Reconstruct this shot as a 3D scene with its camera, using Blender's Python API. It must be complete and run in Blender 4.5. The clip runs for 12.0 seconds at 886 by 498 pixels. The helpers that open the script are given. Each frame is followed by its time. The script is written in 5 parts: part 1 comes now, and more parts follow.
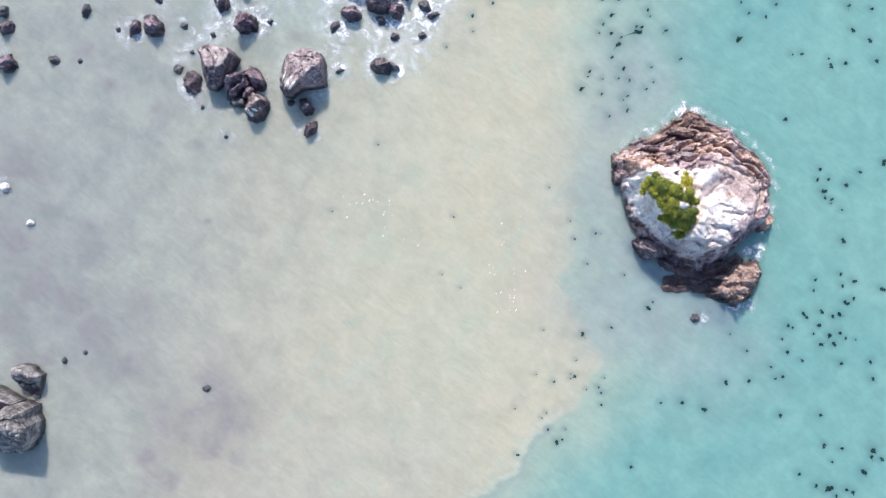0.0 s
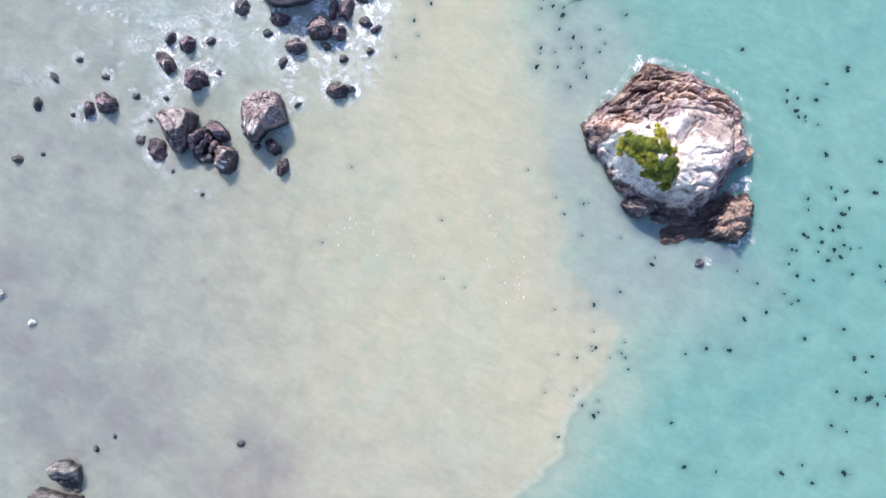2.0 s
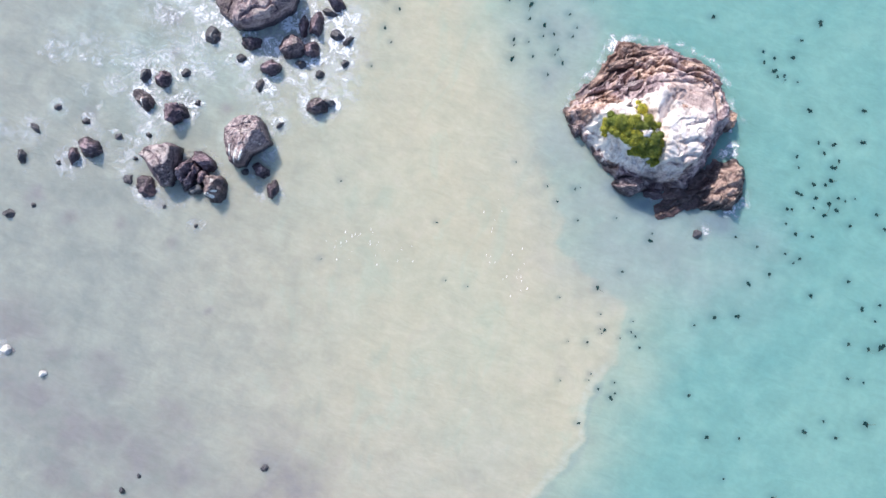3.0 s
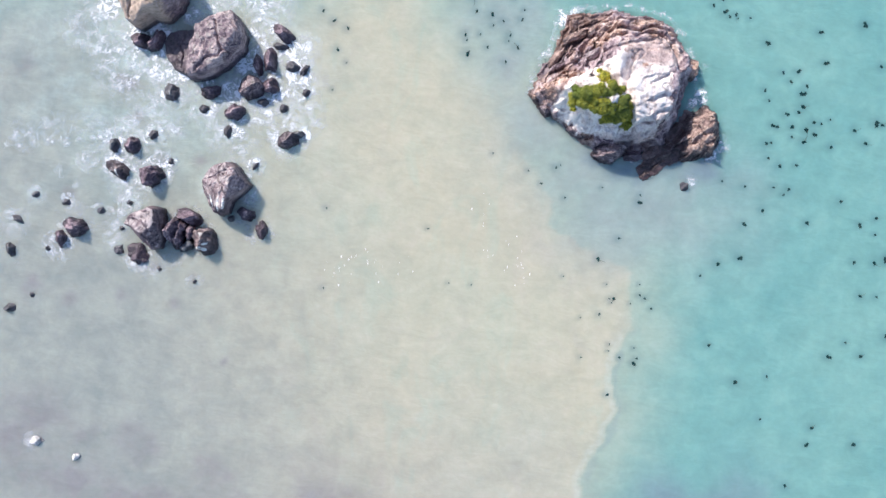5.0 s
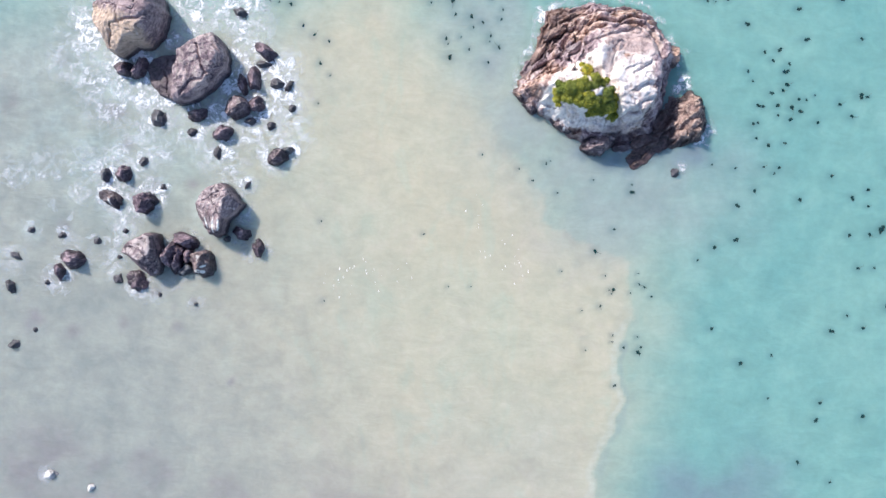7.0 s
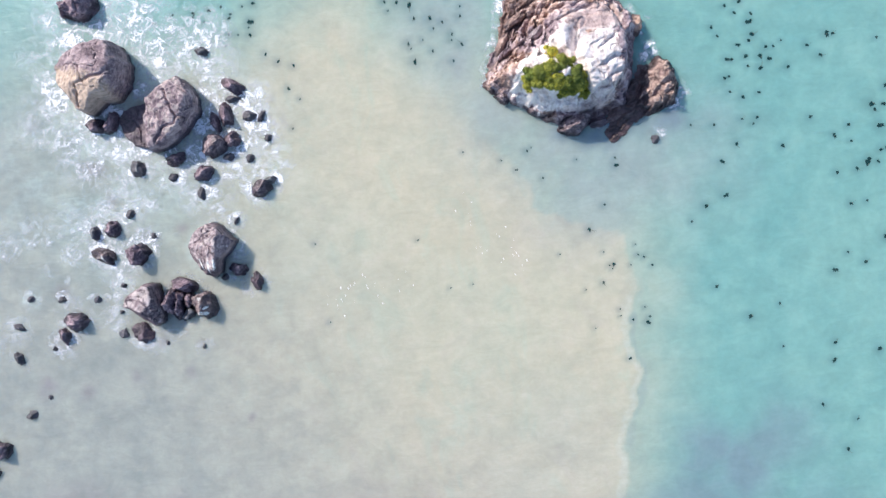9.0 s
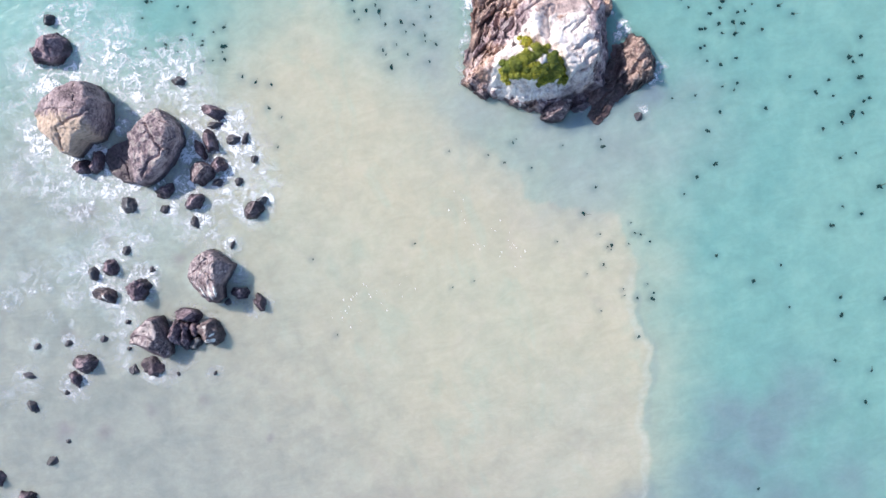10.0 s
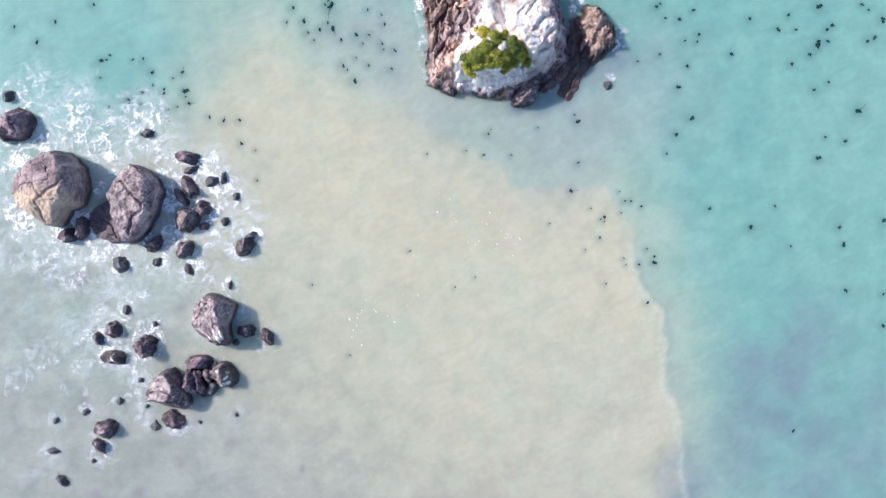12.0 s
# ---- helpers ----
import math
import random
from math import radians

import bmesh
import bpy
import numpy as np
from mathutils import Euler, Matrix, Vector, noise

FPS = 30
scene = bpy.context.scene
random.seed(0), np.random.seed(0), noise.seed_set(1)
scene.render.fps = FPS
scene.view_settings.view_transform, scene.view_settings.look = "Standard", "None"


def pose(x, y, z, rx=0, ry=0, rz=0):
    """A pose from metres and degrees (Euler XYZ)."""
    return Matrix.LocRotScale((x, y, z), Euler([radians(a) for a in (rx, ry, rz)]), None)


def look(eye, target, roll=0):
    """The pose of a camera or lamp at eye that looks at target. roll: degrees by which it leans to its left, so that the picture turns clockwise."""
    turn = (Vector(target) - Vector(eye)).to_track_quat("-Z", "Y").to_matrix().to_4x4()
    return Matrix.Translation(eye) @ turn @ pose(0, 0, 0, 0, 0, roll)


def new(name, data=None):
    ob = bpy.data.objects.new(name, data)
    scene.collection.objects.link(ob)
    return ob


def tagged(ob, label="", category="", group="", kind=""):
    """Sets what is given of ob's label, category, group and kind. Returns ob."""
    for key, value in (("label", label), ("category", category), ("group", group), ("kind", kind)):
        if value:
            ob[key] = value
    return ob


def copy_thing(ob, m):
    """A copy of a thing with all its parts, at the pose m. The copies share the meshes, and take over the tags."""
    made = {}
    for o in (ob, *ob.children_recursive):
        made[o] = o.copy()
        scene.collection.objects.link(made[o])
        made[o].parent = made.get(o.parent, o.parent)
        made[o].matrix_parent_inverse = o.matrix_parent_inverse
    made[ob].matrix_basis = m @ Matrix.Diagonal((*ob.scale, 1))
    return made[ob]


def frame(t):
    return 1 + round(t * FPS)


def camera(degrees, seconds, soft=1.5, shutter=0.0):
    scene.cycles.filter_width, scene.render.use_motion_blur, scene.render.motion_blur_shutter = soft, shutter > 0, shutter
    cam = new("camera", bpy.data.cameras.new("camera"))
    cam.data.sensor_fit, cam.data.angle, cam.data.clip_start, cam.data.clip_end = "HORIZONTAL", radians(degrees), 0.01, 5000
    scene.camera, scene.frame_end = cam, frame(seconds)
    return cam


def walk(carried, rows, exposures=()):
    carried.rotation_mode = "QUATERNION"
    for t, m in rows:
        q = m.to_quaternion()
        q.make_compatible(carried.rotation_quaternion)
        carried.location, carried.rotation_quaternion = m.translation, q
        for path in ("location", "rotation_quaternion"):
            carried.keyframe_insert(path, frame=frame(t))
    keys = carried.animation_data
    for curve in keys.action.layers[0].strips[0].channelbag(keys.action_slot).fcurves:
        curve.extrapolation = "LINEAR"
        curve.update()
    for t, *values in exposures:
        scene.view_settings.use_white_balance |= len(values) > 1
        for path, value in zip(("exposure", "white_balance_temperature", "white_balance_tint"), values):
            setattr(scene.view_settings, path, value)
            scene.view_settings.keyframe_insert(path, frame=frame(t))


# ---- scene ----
cam = camera(64.5, 12.0)
# seconds, east, north, height above the water, turn about the plumb line
PATH = [
    (0, -0.90, -1.68, 79.14, 35.12),
    (0.5, -0.86, -1.50, 79.16, 31.98),
    (1, -0.79, -1.31, 79.18, 28.65),
    (1.5, -0.73, -1.12, 79.22, 25.23),
    (2, -0.67, -0.98, 79.26, 21.90),
    (2.5, -0.60, -0.85, 79.30, 18.45),
    (3, -0.53, -0.74, 79.38, 14.92),
    (5, -0.18, -0.25, 79.80, 3.00),
    (5.5, -0.09, -0.13, 79.91, 0.90),
    (6, 0.00, 0.00, 80.00, 0.00),
    (6.5, 0.08, 0.11, 80.05, -0.76),
    (7, 0.16, 0.22, 80.10, -1.38),
    (7.2, 0.21, 0.26, 80.12, -2.45),
    (8.8, 0.58, 0.42, 80.24, -9.75),
    (9, 0.63, 0.45, 80.26, -10.73),
    (9.5, 0.75, 0.46, 80.33, -13.29),
    (10, 0.92, 0.43, 80.38, -17.28),
    (10.5, 1.10, 0.37, 80.43, -22.93),
    (11, 1.27, 0.32, 80.40, -27.33),
    (11.5, 1.40, 0.36, 80.25, -27.50),
    (12, 1.48, 0.43, 80.13, -27.63),
]
walk(cam, [(t, pose(x, y, z, 0, 0, turn)) for t, x, y, z, turn in PATH])

# ---- light ----
SUN_HEIGHT = radians(38)
SUN_BEARING = math.atan2(-0.66, 0.75)
world = bpy.data.worlds.new("sky")
scene.world = world
world.use_nodes = True
sky = world.node_tree.nodes.new("ShaderNodeTexSky")
sky.sky_type = "NISHITA"
sky.sun_disc = False
sky.ozone_density = 3.0
sky.sun_elevation = SUN_HEIGHT
sky.sun_rotation = SUN_BEARING
world.node_tree.nodes["Background"].inputs["Strength"].default_value = 0.15
world.node_tree.links.new(sky.outputs[0], world.node_tree.nodes["Background"].inputs["Color"])
sun = new("sun", bpy.data.lights.new("sun", "SUN"))
sun.data.energy = 3.75
sun.data.angle = radians(0.6)
sun.data.color = (1.0, 0.945, 0.88)
sun.matrix_world = look((-math.cos(SUN_HEIGHT) * 66, math.cos(SUN_HEIGHT) * 75, math.sin(SUN_HEIGHT) * 99.9), (0, 0, 0))
scene.view_settings.exposure = 0.485


# ---- noise on arrays ----
def hashed(ix, iy, seed):
    n = (ix * 374761393 + iy * 668265263 + seed * 974634777) & 0xFFFFFFFF
    n = ((n ^ (n >> 13)) * 1274126177) & 0xFFFFFFFF
    return ((n ^ (n >> 16)) & 0xFFFFFF) / float(0xFFFFFF)


def value_noise(x, y, seed=0):
    """Smooth noise from 0 to 1 at arrays of places."""
    ix, iy = np.floor(x).astype(np.int64), np.floor(y).astype(np.int64)
    fx, fy = x - ix, y - iy
    fx, fy = fx * fx * fx * (fx * (fx * 6 - 15) + 10), fy * fy * fy * (fy * (fy * 6 - 15) + 10)
    low = hashed(ix, iy, seed) * (1 - fx) + hashed(ix + 1, iy, seed) * fx
    high = hashed(ix, iy + 1, seed) * (1 - fx) + hashed(ix + 1, iy + 1, seed) * fx
    return low * (1 - fy) + high * fy


def fractal(x, y, octaves=4, seed=0):
    total, size, weight = 0.0, 1.0, 0.0
    for n in range(octaves):
        total = total + size * value_noise(x * 2**n + 17.3 * n, y * 2**n - 9.1 * n, seed + n)
        weight += size
        size *= 0.5
    return total / weight


def cells(x, y, seed=0):
    """Distances to the nearest and the next of scattered seeds, and the nearest one's chance number and tilt."""
    ix, iy = np.floor(x).astype(np.int64), np.floor(y).astype(np.int64)
    near, following, chance, tilt = np.full(x.shape, 9.0), np.full(x.shape, 9.0), np.zeros(x.shape), np.zeros(x.shape)
    for dx in (-1, 0, 1):
        for dy in (-1, 0, 1):
            jx, jy = ix + dx, iy + dy
            ox, oy = x - jx - hashed(jx, jy, seed), y - jy - hashed(jx, jy, seed + 1)
            d = np.hypot(ox, oy)
            closer = d < near
            following = np.where(closer, near, np.minimum(following, d))
            chance = np.where(closer, hashed(jx, jy, seed + 2), chance)
            tilt = np.where(closer, ox * (hashed(jx, jy, seed + 3) - 0.5) + oy * (hashed(jx, jy, seed + 4) - 0.5), tilt)
            near = np.where(closer, d, near)
    return near, following, chance, tilt


def ramp(v, low, high):
    v = np.clip((v - low) / (high - low), 0, 1)
    return v * v * (3 - 2 * v)


def inside(x, y, outline):
    """The signed distance to a closed outline: above 0 within it."""
    best, within = np.full(x.shape, 1e9), np.zeros(x.shape, bool)
    for (ax, ay), (bx, by) in zip(outline, outline[1:] + outline[:1]):
        ex, ey = bx - ax, by - ay
        k = np.clip(((x - ax) * ex + (y - ay) * ey) / (ex * ex + ey * ey), 0, 1)
        best = np.minimum(best, np.hypot(x - ax - k * ex, y - ay - k * ey))
        if ay != by:
            within ^= ((ay > y) != (by > y)) & (x < ex * (y - ay) / ey + ax)
    return np.where(within, best, -best)


# ---- materials ----
def material(name, roughness=0.8):
    mat = bpy.data.materials.new(name)
    mat.use_nodes = True
    nodes, links = mat.node_tree.nodes, mat.node_tree.links
    shader = nodes["Principled BSDF"]
    shader.inputs["Roughness"].default_value = roughness
    return mat, nodes, links, shader


def node(nodes, kind, **values):
    made = nodes.new(kind)
    for key, value in values.items():
        made.inputs[key.replace("_", " ")].default_value = value
    return made


def coords(nodes, links, scale=1.0, world_space=True):
    where = nodes.new("ShaderNodeNewGeometry") if world_space else nodes.new("ShaderNodeTexCoord")
    out = where.outputs["Position"] if world_space else where.outputs["Object"]
    if scale == 1.0:
        return out
    mapping = node(nodes, "ShaderNodeMapping")
    mapping.inputs["Scale"].default_value = scale if isinstance(scale, tuple) else (scale,) * 3
    links.new(out, mapping.inputs["Vector"])
    return mapping.outputs[0]


def grain(nodes, links, vector, scale, detail=5.0, roughness=0.6, distortion=0.0):
    tex = node(nodes, "ShaderNodeTexNoise", Scale=scale, Detail=detail, Roughness=roughness, Distortion=distortion)
    links.new(vector, tex.inputs["Vector"])
    return tex.outputs["Fac"]


def stepped(nodes, links, value, *stops):
    """A colour ramp: stops of (place, colour)."""
    made = nodes.new("ShaderNodeValToRGB")
    while len(made.color_ramp.elements) < len(stops):
        made.color_ramp.elements.new(0.5)
    for element, (place, colour) in zip(made.color_ramp.elements, stops):
        element.position = place
        element.color = (*colour, 1) if isinstance(colour, tuple) else (colour, colour, colour, 1)
    links.new(value, made.inputs["Fac"])
    return made.outputs["Color"]


def blended(nodes, links, factor, a, b, how="MIX"):
    made = nodes.new("ShaderNodeMix")
    made.data_type, made.blend_type = "RGBA", how
    for socket, value in ((made.inputs["Factor"], factor), (made.inputs["A"], a), (made.inputs["B"], b)):
        if isinstance(value, (int, float)):
            socket.default_value = value
        elif isinstance(value, tuple):
            socket.default_value = (*value, 1)
        else:
            links.new(value, socket)
    return made.outputs["Result"]


def sums(nodes, links, how, a, b):
    made = nodes.new("ShaderNodeMath")
    made.operation = how
    for socket, value in zip(made.inputs, (a, b)):
        if isinstance(value, (int, float)):
            socket.default_value = value
        else:
            links.new(value, socket)
    return made.outputs[0]


def raised(nodes, links, shader, height, strength, distance):
    bump = node(nodes, "ShaderNodeBump", Strength=strength, Distance=distance)
    links.new(height, bump.inputs["Height"])
    links.new(bump.outputs[0], shader.inputs["Normal"])


def rock_material(name, dark, middle, light, wet=0.5, stain_and_light=None, stain_light_share=0.5, splash=1.2, seam=None):
    mat, nodes, links, shader = material(name, 0.85)
    place = coords(nodes, links)
    broad = grain(nodes, links, place, 0.55, 6, 0.62, 0.6)
    fine = grain(nodes, links, place, 3.4, 9, 0.68, 0.3)
    # weathered bedding: long streaks that dip through the rock
    bedded = node(nodes, "ShaderNodeMapping")
    bedded.inputs["Rotation"].default_value = (radians(38), radians(-24), radians(31))
    bedded.inputs["Scale"].default_value = (0.45, 0.55, 3.6)
    links.new(place, bedded.inputs["Vector"])
    strata = grain(nodes, links, bedded.outputs[0], 0.9, 8, 0.66, 0.9)
    mixed = sums(nodes, links, "ADD", sums(nodes, links, "ADD", sums(nodes, links, "MULTIPLY", broad, 0.40), sums(nodes, links, "MULTIPLY", fine, 0.26)), sums(nodes, links, "MULTIPLY", strata, 0.34))
    colour = stepped(nodes, links, mixed, (0.41, dark), (0.49, middle), (0.59, light))
    each = nodes.new("ShaderNodeObjectInfo")
    colour = blended(nodes, links, 1.0, colour, stepped(nodes, links, each.outputs["Random"], (0.0, (0.72, 0.68, 0.72)), (1.0, (1.3, 1.25, 1.22))), "MULTIPLY")
    # cracks
    cracks = node(nodes, "ShaderNodeTexVoronoi", Scale=0.5)
    cracks.feature = "DISTANCE_TO_EDGE"
    bent = nodes.new("ShaderNodeVectorMath")
    bent.operation = "ADD"
    links.new(place, bent.inputs[0])
    wobble = node(nodes, "ShaderNodeTexNoise", Scale=1.3, Detail=5.0)
    links.new(place, wobble.inputs["Vector"])
    links.new(wobble.outputs["Color"], bent.inputs[1])
    links.new(bent.outputs[0], cracks.inputs["Vector"])
    line = stepped(nodes, links, cracks.outputs["Distance"], (0.0, 0.22), (0.022, 1.0))
    colour = blended(nodes, links, 0.8, colour, line, "MULTIPLY")
    if stain_and_light:
        # droppings, lichen, salt on what faces up; pale tops also carry painted sunlight
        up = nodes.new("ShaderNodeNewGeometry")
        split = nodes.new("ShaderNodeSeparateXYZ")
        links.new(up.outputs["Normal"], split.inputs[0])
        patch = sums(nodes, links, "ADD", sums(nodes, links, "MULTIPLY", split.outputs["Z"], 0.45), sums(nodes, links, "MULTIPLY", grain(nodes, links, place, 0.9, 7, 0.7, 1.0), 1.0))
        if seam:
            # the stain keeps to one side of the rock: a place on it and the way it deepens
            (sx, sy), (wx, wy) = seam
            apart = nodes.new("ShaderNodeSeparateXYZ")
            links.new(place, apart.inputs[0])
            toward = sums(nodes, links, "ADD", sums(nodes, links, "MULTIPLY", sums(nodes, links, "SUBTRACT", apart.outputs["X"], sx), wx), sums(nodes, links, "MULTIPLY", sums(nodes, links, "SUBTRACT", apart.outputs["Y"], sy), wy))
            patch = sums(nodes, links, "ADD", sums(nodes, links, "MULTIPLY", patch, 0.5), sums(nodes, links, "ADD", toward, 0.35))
        mask = stepped(nodes, links, patch, (1.05 - stain_light_share * 0.35, 0.0), (1.22 - stain_light_share * 0.35, 1.0))
        tone = blended(nodes, links, 1.0, stain_and_light, stepped(nodes, links, mixed, (0.40, 0.55), (0.50, 0.95), (0.60, 1.2)), "MULTIPLY")
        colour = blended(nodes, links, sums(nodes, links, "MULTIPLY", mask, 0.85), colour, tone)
    # worn ridges are paler
    worn = nodes.new("ShaderNodeNewGeometry")
    rub = sums(nodes, links, "MULTIPLY", stepped(nodes, links, worn.outputs["Pointiness"], (0.505, 0.0), (0.56, 1.0)), stepped(nodes, links, fine, (0.4, 0.2), (0.6, 0.8)))
    colour = blended(nodes, links, rub, colour, light)
    # the wash of the waves keeps the foot wet and dark
    split = nodes.new("ShaderNodeSeparateXYZ")
    links.new(place, split.inputs[0])
    level = sums(nodes, links, "ADD", split.outputs["Z"], sums(nodes, links, "MULTIPLY", broad, -splash))
    damp = stepped(nodes, links, level, (0.0, 1.0), (wet, 0.0))
    colour = blended(nodes, links, sums(nodes, links, "MULTIPLY", damp, 0.9), colour, blended(nodes, links, 1.0, colour, (0.19, 0.17, 0.22), "MULTIPLY"))
    links.new(colour, shader.inputs["Base Color"])
    links.new(stepped(nodes, links, damp, (0.0, 0.85), (1.0, 0.35)), shader.inputs["Roughness"])
    relief = sums(nodes, links, "ADD", mixed, sums(nodes, links, "MULTIPLY", line, 0.15))
    raised(nodes, links, shader, relief, 0.9, 0.42)
    return mat


DARK_ROCK = rock_material("dark boulder rock", (0.050, 0.035, 0.053), (0.172, 0.122, 0.150), (0.46, 0.36, 0.385), 0.6)
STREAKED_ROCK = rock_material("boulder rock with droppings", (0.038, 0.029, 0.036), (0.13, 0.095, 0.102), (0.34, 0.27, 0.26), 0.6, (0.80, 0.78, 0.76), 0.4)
# pale tops over dark sides also paint the sunlit and shaded faces
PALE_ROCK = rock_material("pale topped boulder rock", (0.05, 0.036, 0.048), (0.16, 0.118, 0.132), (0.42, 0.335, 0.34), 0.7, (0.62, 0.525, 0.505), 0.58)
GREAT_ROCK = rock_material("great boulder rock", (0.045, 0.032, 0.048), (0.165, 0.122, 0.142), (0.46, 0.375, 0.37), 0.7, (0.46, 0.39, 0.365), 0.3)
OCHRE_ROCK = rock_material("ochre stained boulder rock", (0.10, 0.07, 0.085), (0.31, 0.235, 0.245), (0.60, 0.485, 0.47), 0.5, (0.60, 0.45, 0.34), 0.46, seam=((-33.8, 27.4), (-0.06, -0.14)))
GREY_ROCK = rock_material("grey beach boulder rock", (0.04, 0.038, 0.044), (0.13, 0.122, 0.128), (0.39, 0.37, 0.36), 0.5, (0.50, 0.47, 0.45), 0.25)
AWASH_ROCK = rock_material("weed grown stone awash", (0.105, 0.108, 0.115), (0.205, 0.21, 0.218), (0.37, 0.37, 0.37), 0.3)
CHALK_ROCK = rock_material("pale stone", (0.25, 0.24, 0.24), (0.55, 0.53, 0.52), (0.8, 0.78, 0.76), 0.15, splash=0.1)
REEF_ROCK = rock_material("brown reef rock", (0.07, 0.046, 0.044), (0.29, 0.195, 0.165), (0.62, 0.46, 0.38), 0.4, splash=1.3)


def island_material():
    mat, nodes, links, shader = material("guano whitened island rock", 0.88)
    place = coords(nodes, links)
    broad = grain(nodes, links, place, 0.6, 7, 0.65, 0.8)
    fine = grain(nodes, links, place, 3.5, 9, 0.75)
    mixed = sums(nodes, links, "ADD", sums(nodes, links, "MULTIPLY", broad, 0.55), sums(nodes, links, "MULTIPLY", fine, 0.45))
    sharp = stepped(nodes, links, mixed, (0.40, 0.0), (0.60, 1.0))
    brown = stepped(nodes, links, sharp, (0.0, (0.072, 0.042, 0.036)), (0.24, (0.265, 0.150, 0.120)), (0.54, (0.475, 0.312, 0.255)), (0.92, (0.73, 0.56, 0.485)))
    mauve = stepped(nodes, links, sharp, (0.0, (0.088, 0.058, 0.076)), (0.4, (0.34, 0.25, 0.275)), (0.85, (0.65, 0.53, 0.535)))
    # joints between the blocks
    bent = nodes.new("ShaderNodeVectorMath")
    bent.operation = "MULTIPLY_ADD"
    bent.inputs[1].default_value = (1.3, 1.3, 1.3)
    wobble = node(nodes, "ShaderNodeTexNoise", Scale=0.8, Detail=5.0)
    links.new(place, wobble.inputs["Vector"])
    links.new(wobble.outputs["Color"], bent.inputs[0])
    links.new(coords(nodes, links, (0.55, 0.95, 1.2)), bent.inputs[2])
    joints = node(nodes, "ShaderNodeTexVoronoi", Scale=0.75)
    joints.feature = "DISTANCE_TO_EDGE"
    links.new(bent.outputs[0], joints.inputs["Vector"])
    joint = stepped(nodes, links, joints.outputs["Distance"], (0.0, 0.18), (0.03, 1.0))
    brown = blended(nodes, links, 0.75, brown, joint, "MULTIPLY")
    # mauve tone of the shaded east and south flanks, put into the colour
    shade_tint = nodes.new("ShaderNodeAttribute")
    shade_tint.attribute_name = "shade_tint"
    share = sums(nodes, links, "MAXIMUM", stepped(nodes, links, grain(nodes, links, place, 0.35, 4, 0.5, 0.5), (0.43, 0.0), (0.58, 0.9)), shade_tint.outputs["Fac"])
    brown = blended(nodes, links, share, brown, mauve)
    white = stepped(nodes, links, sharp, (0.0, (0.55, 0.455, 0.425)), (0.3, (0.83, 0.725, 0.685)), (0.65, (0.95, 0.87, 0.83)))
    white = blended(nodes, links, 0.2, white, joint, "MULTIPLY")
    # rosy ground, and shade on slopes turned from the sun, as one colour
    rosy_and_shaded = nodes.new("ShaderNodeAttribute")
    rosy_and_shaded.attribute_name = "rosy_and_shaded"
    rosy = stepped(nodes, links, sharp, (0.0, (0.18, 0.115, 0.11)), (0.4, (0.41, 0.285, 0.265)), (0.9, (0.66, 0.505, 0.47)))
    white = blended(nodes, links, sums(nodes, links, "MULTIPLY", rosy_and_shaded.outputs["Fac"], stepped(nodes, links, broad, (0.34, 0.45), (0.52, 1.0))), white, rosy)
    streaks = grain(nodes, links, coords(nodes, links, (1.6, 0.7, 0.5)), 0.8, 7, 0.7, 0.6)
    white = blended(nodes, links, stepped(nodes, links, streaks, (0.5, 0.0), (0.66, 0.75)), white, rosy)
    cover = nodes.new("ShaderNodeAttribute")
    cover.attribute_name = "guano"
    ragged = sums(nodes, links, "ADD", cover.outputs["Fac"], sums(nodes, links, "MULTIPLY", sums(nodes, links, "SUBTRACT", mixed, 0.5), 1.6))
    mask = stepped(nodes, links, ragged, (0.36, 0.0), (0.60, 1.0))
    colour = blended(nodes, links, mask, brown, white)
    split = nodes.new("ShaderNodeSeparateXYZ")
    links.new(place, split.inputs[0])
    level = sums(nodes, links, "ADD", split.outputs["Z"], sums(nodes, links, "MULTIPLY", broad, -1.1))
    damp = stepped(nodes, links, level, (0.0, 1.0), (0.7, 0.0))
    colour = blended(nodes, links, sums(nodes, links, "MULTIPLY", damp, 0.75), colour, blended(nodes, links, 1.0, colour, (0.3, 0.28, 0.3), "MULTIPLY"))
    links.new(colour, shader.inputs["Base Color"])
    raised(nodes, links, shader, sums(nodes, links, "ADD", mixed, sums(nodes, links, "MULTIPLY", joint, 0.12)), 0.75, 0.26)
    return mat


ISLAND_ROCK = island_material()


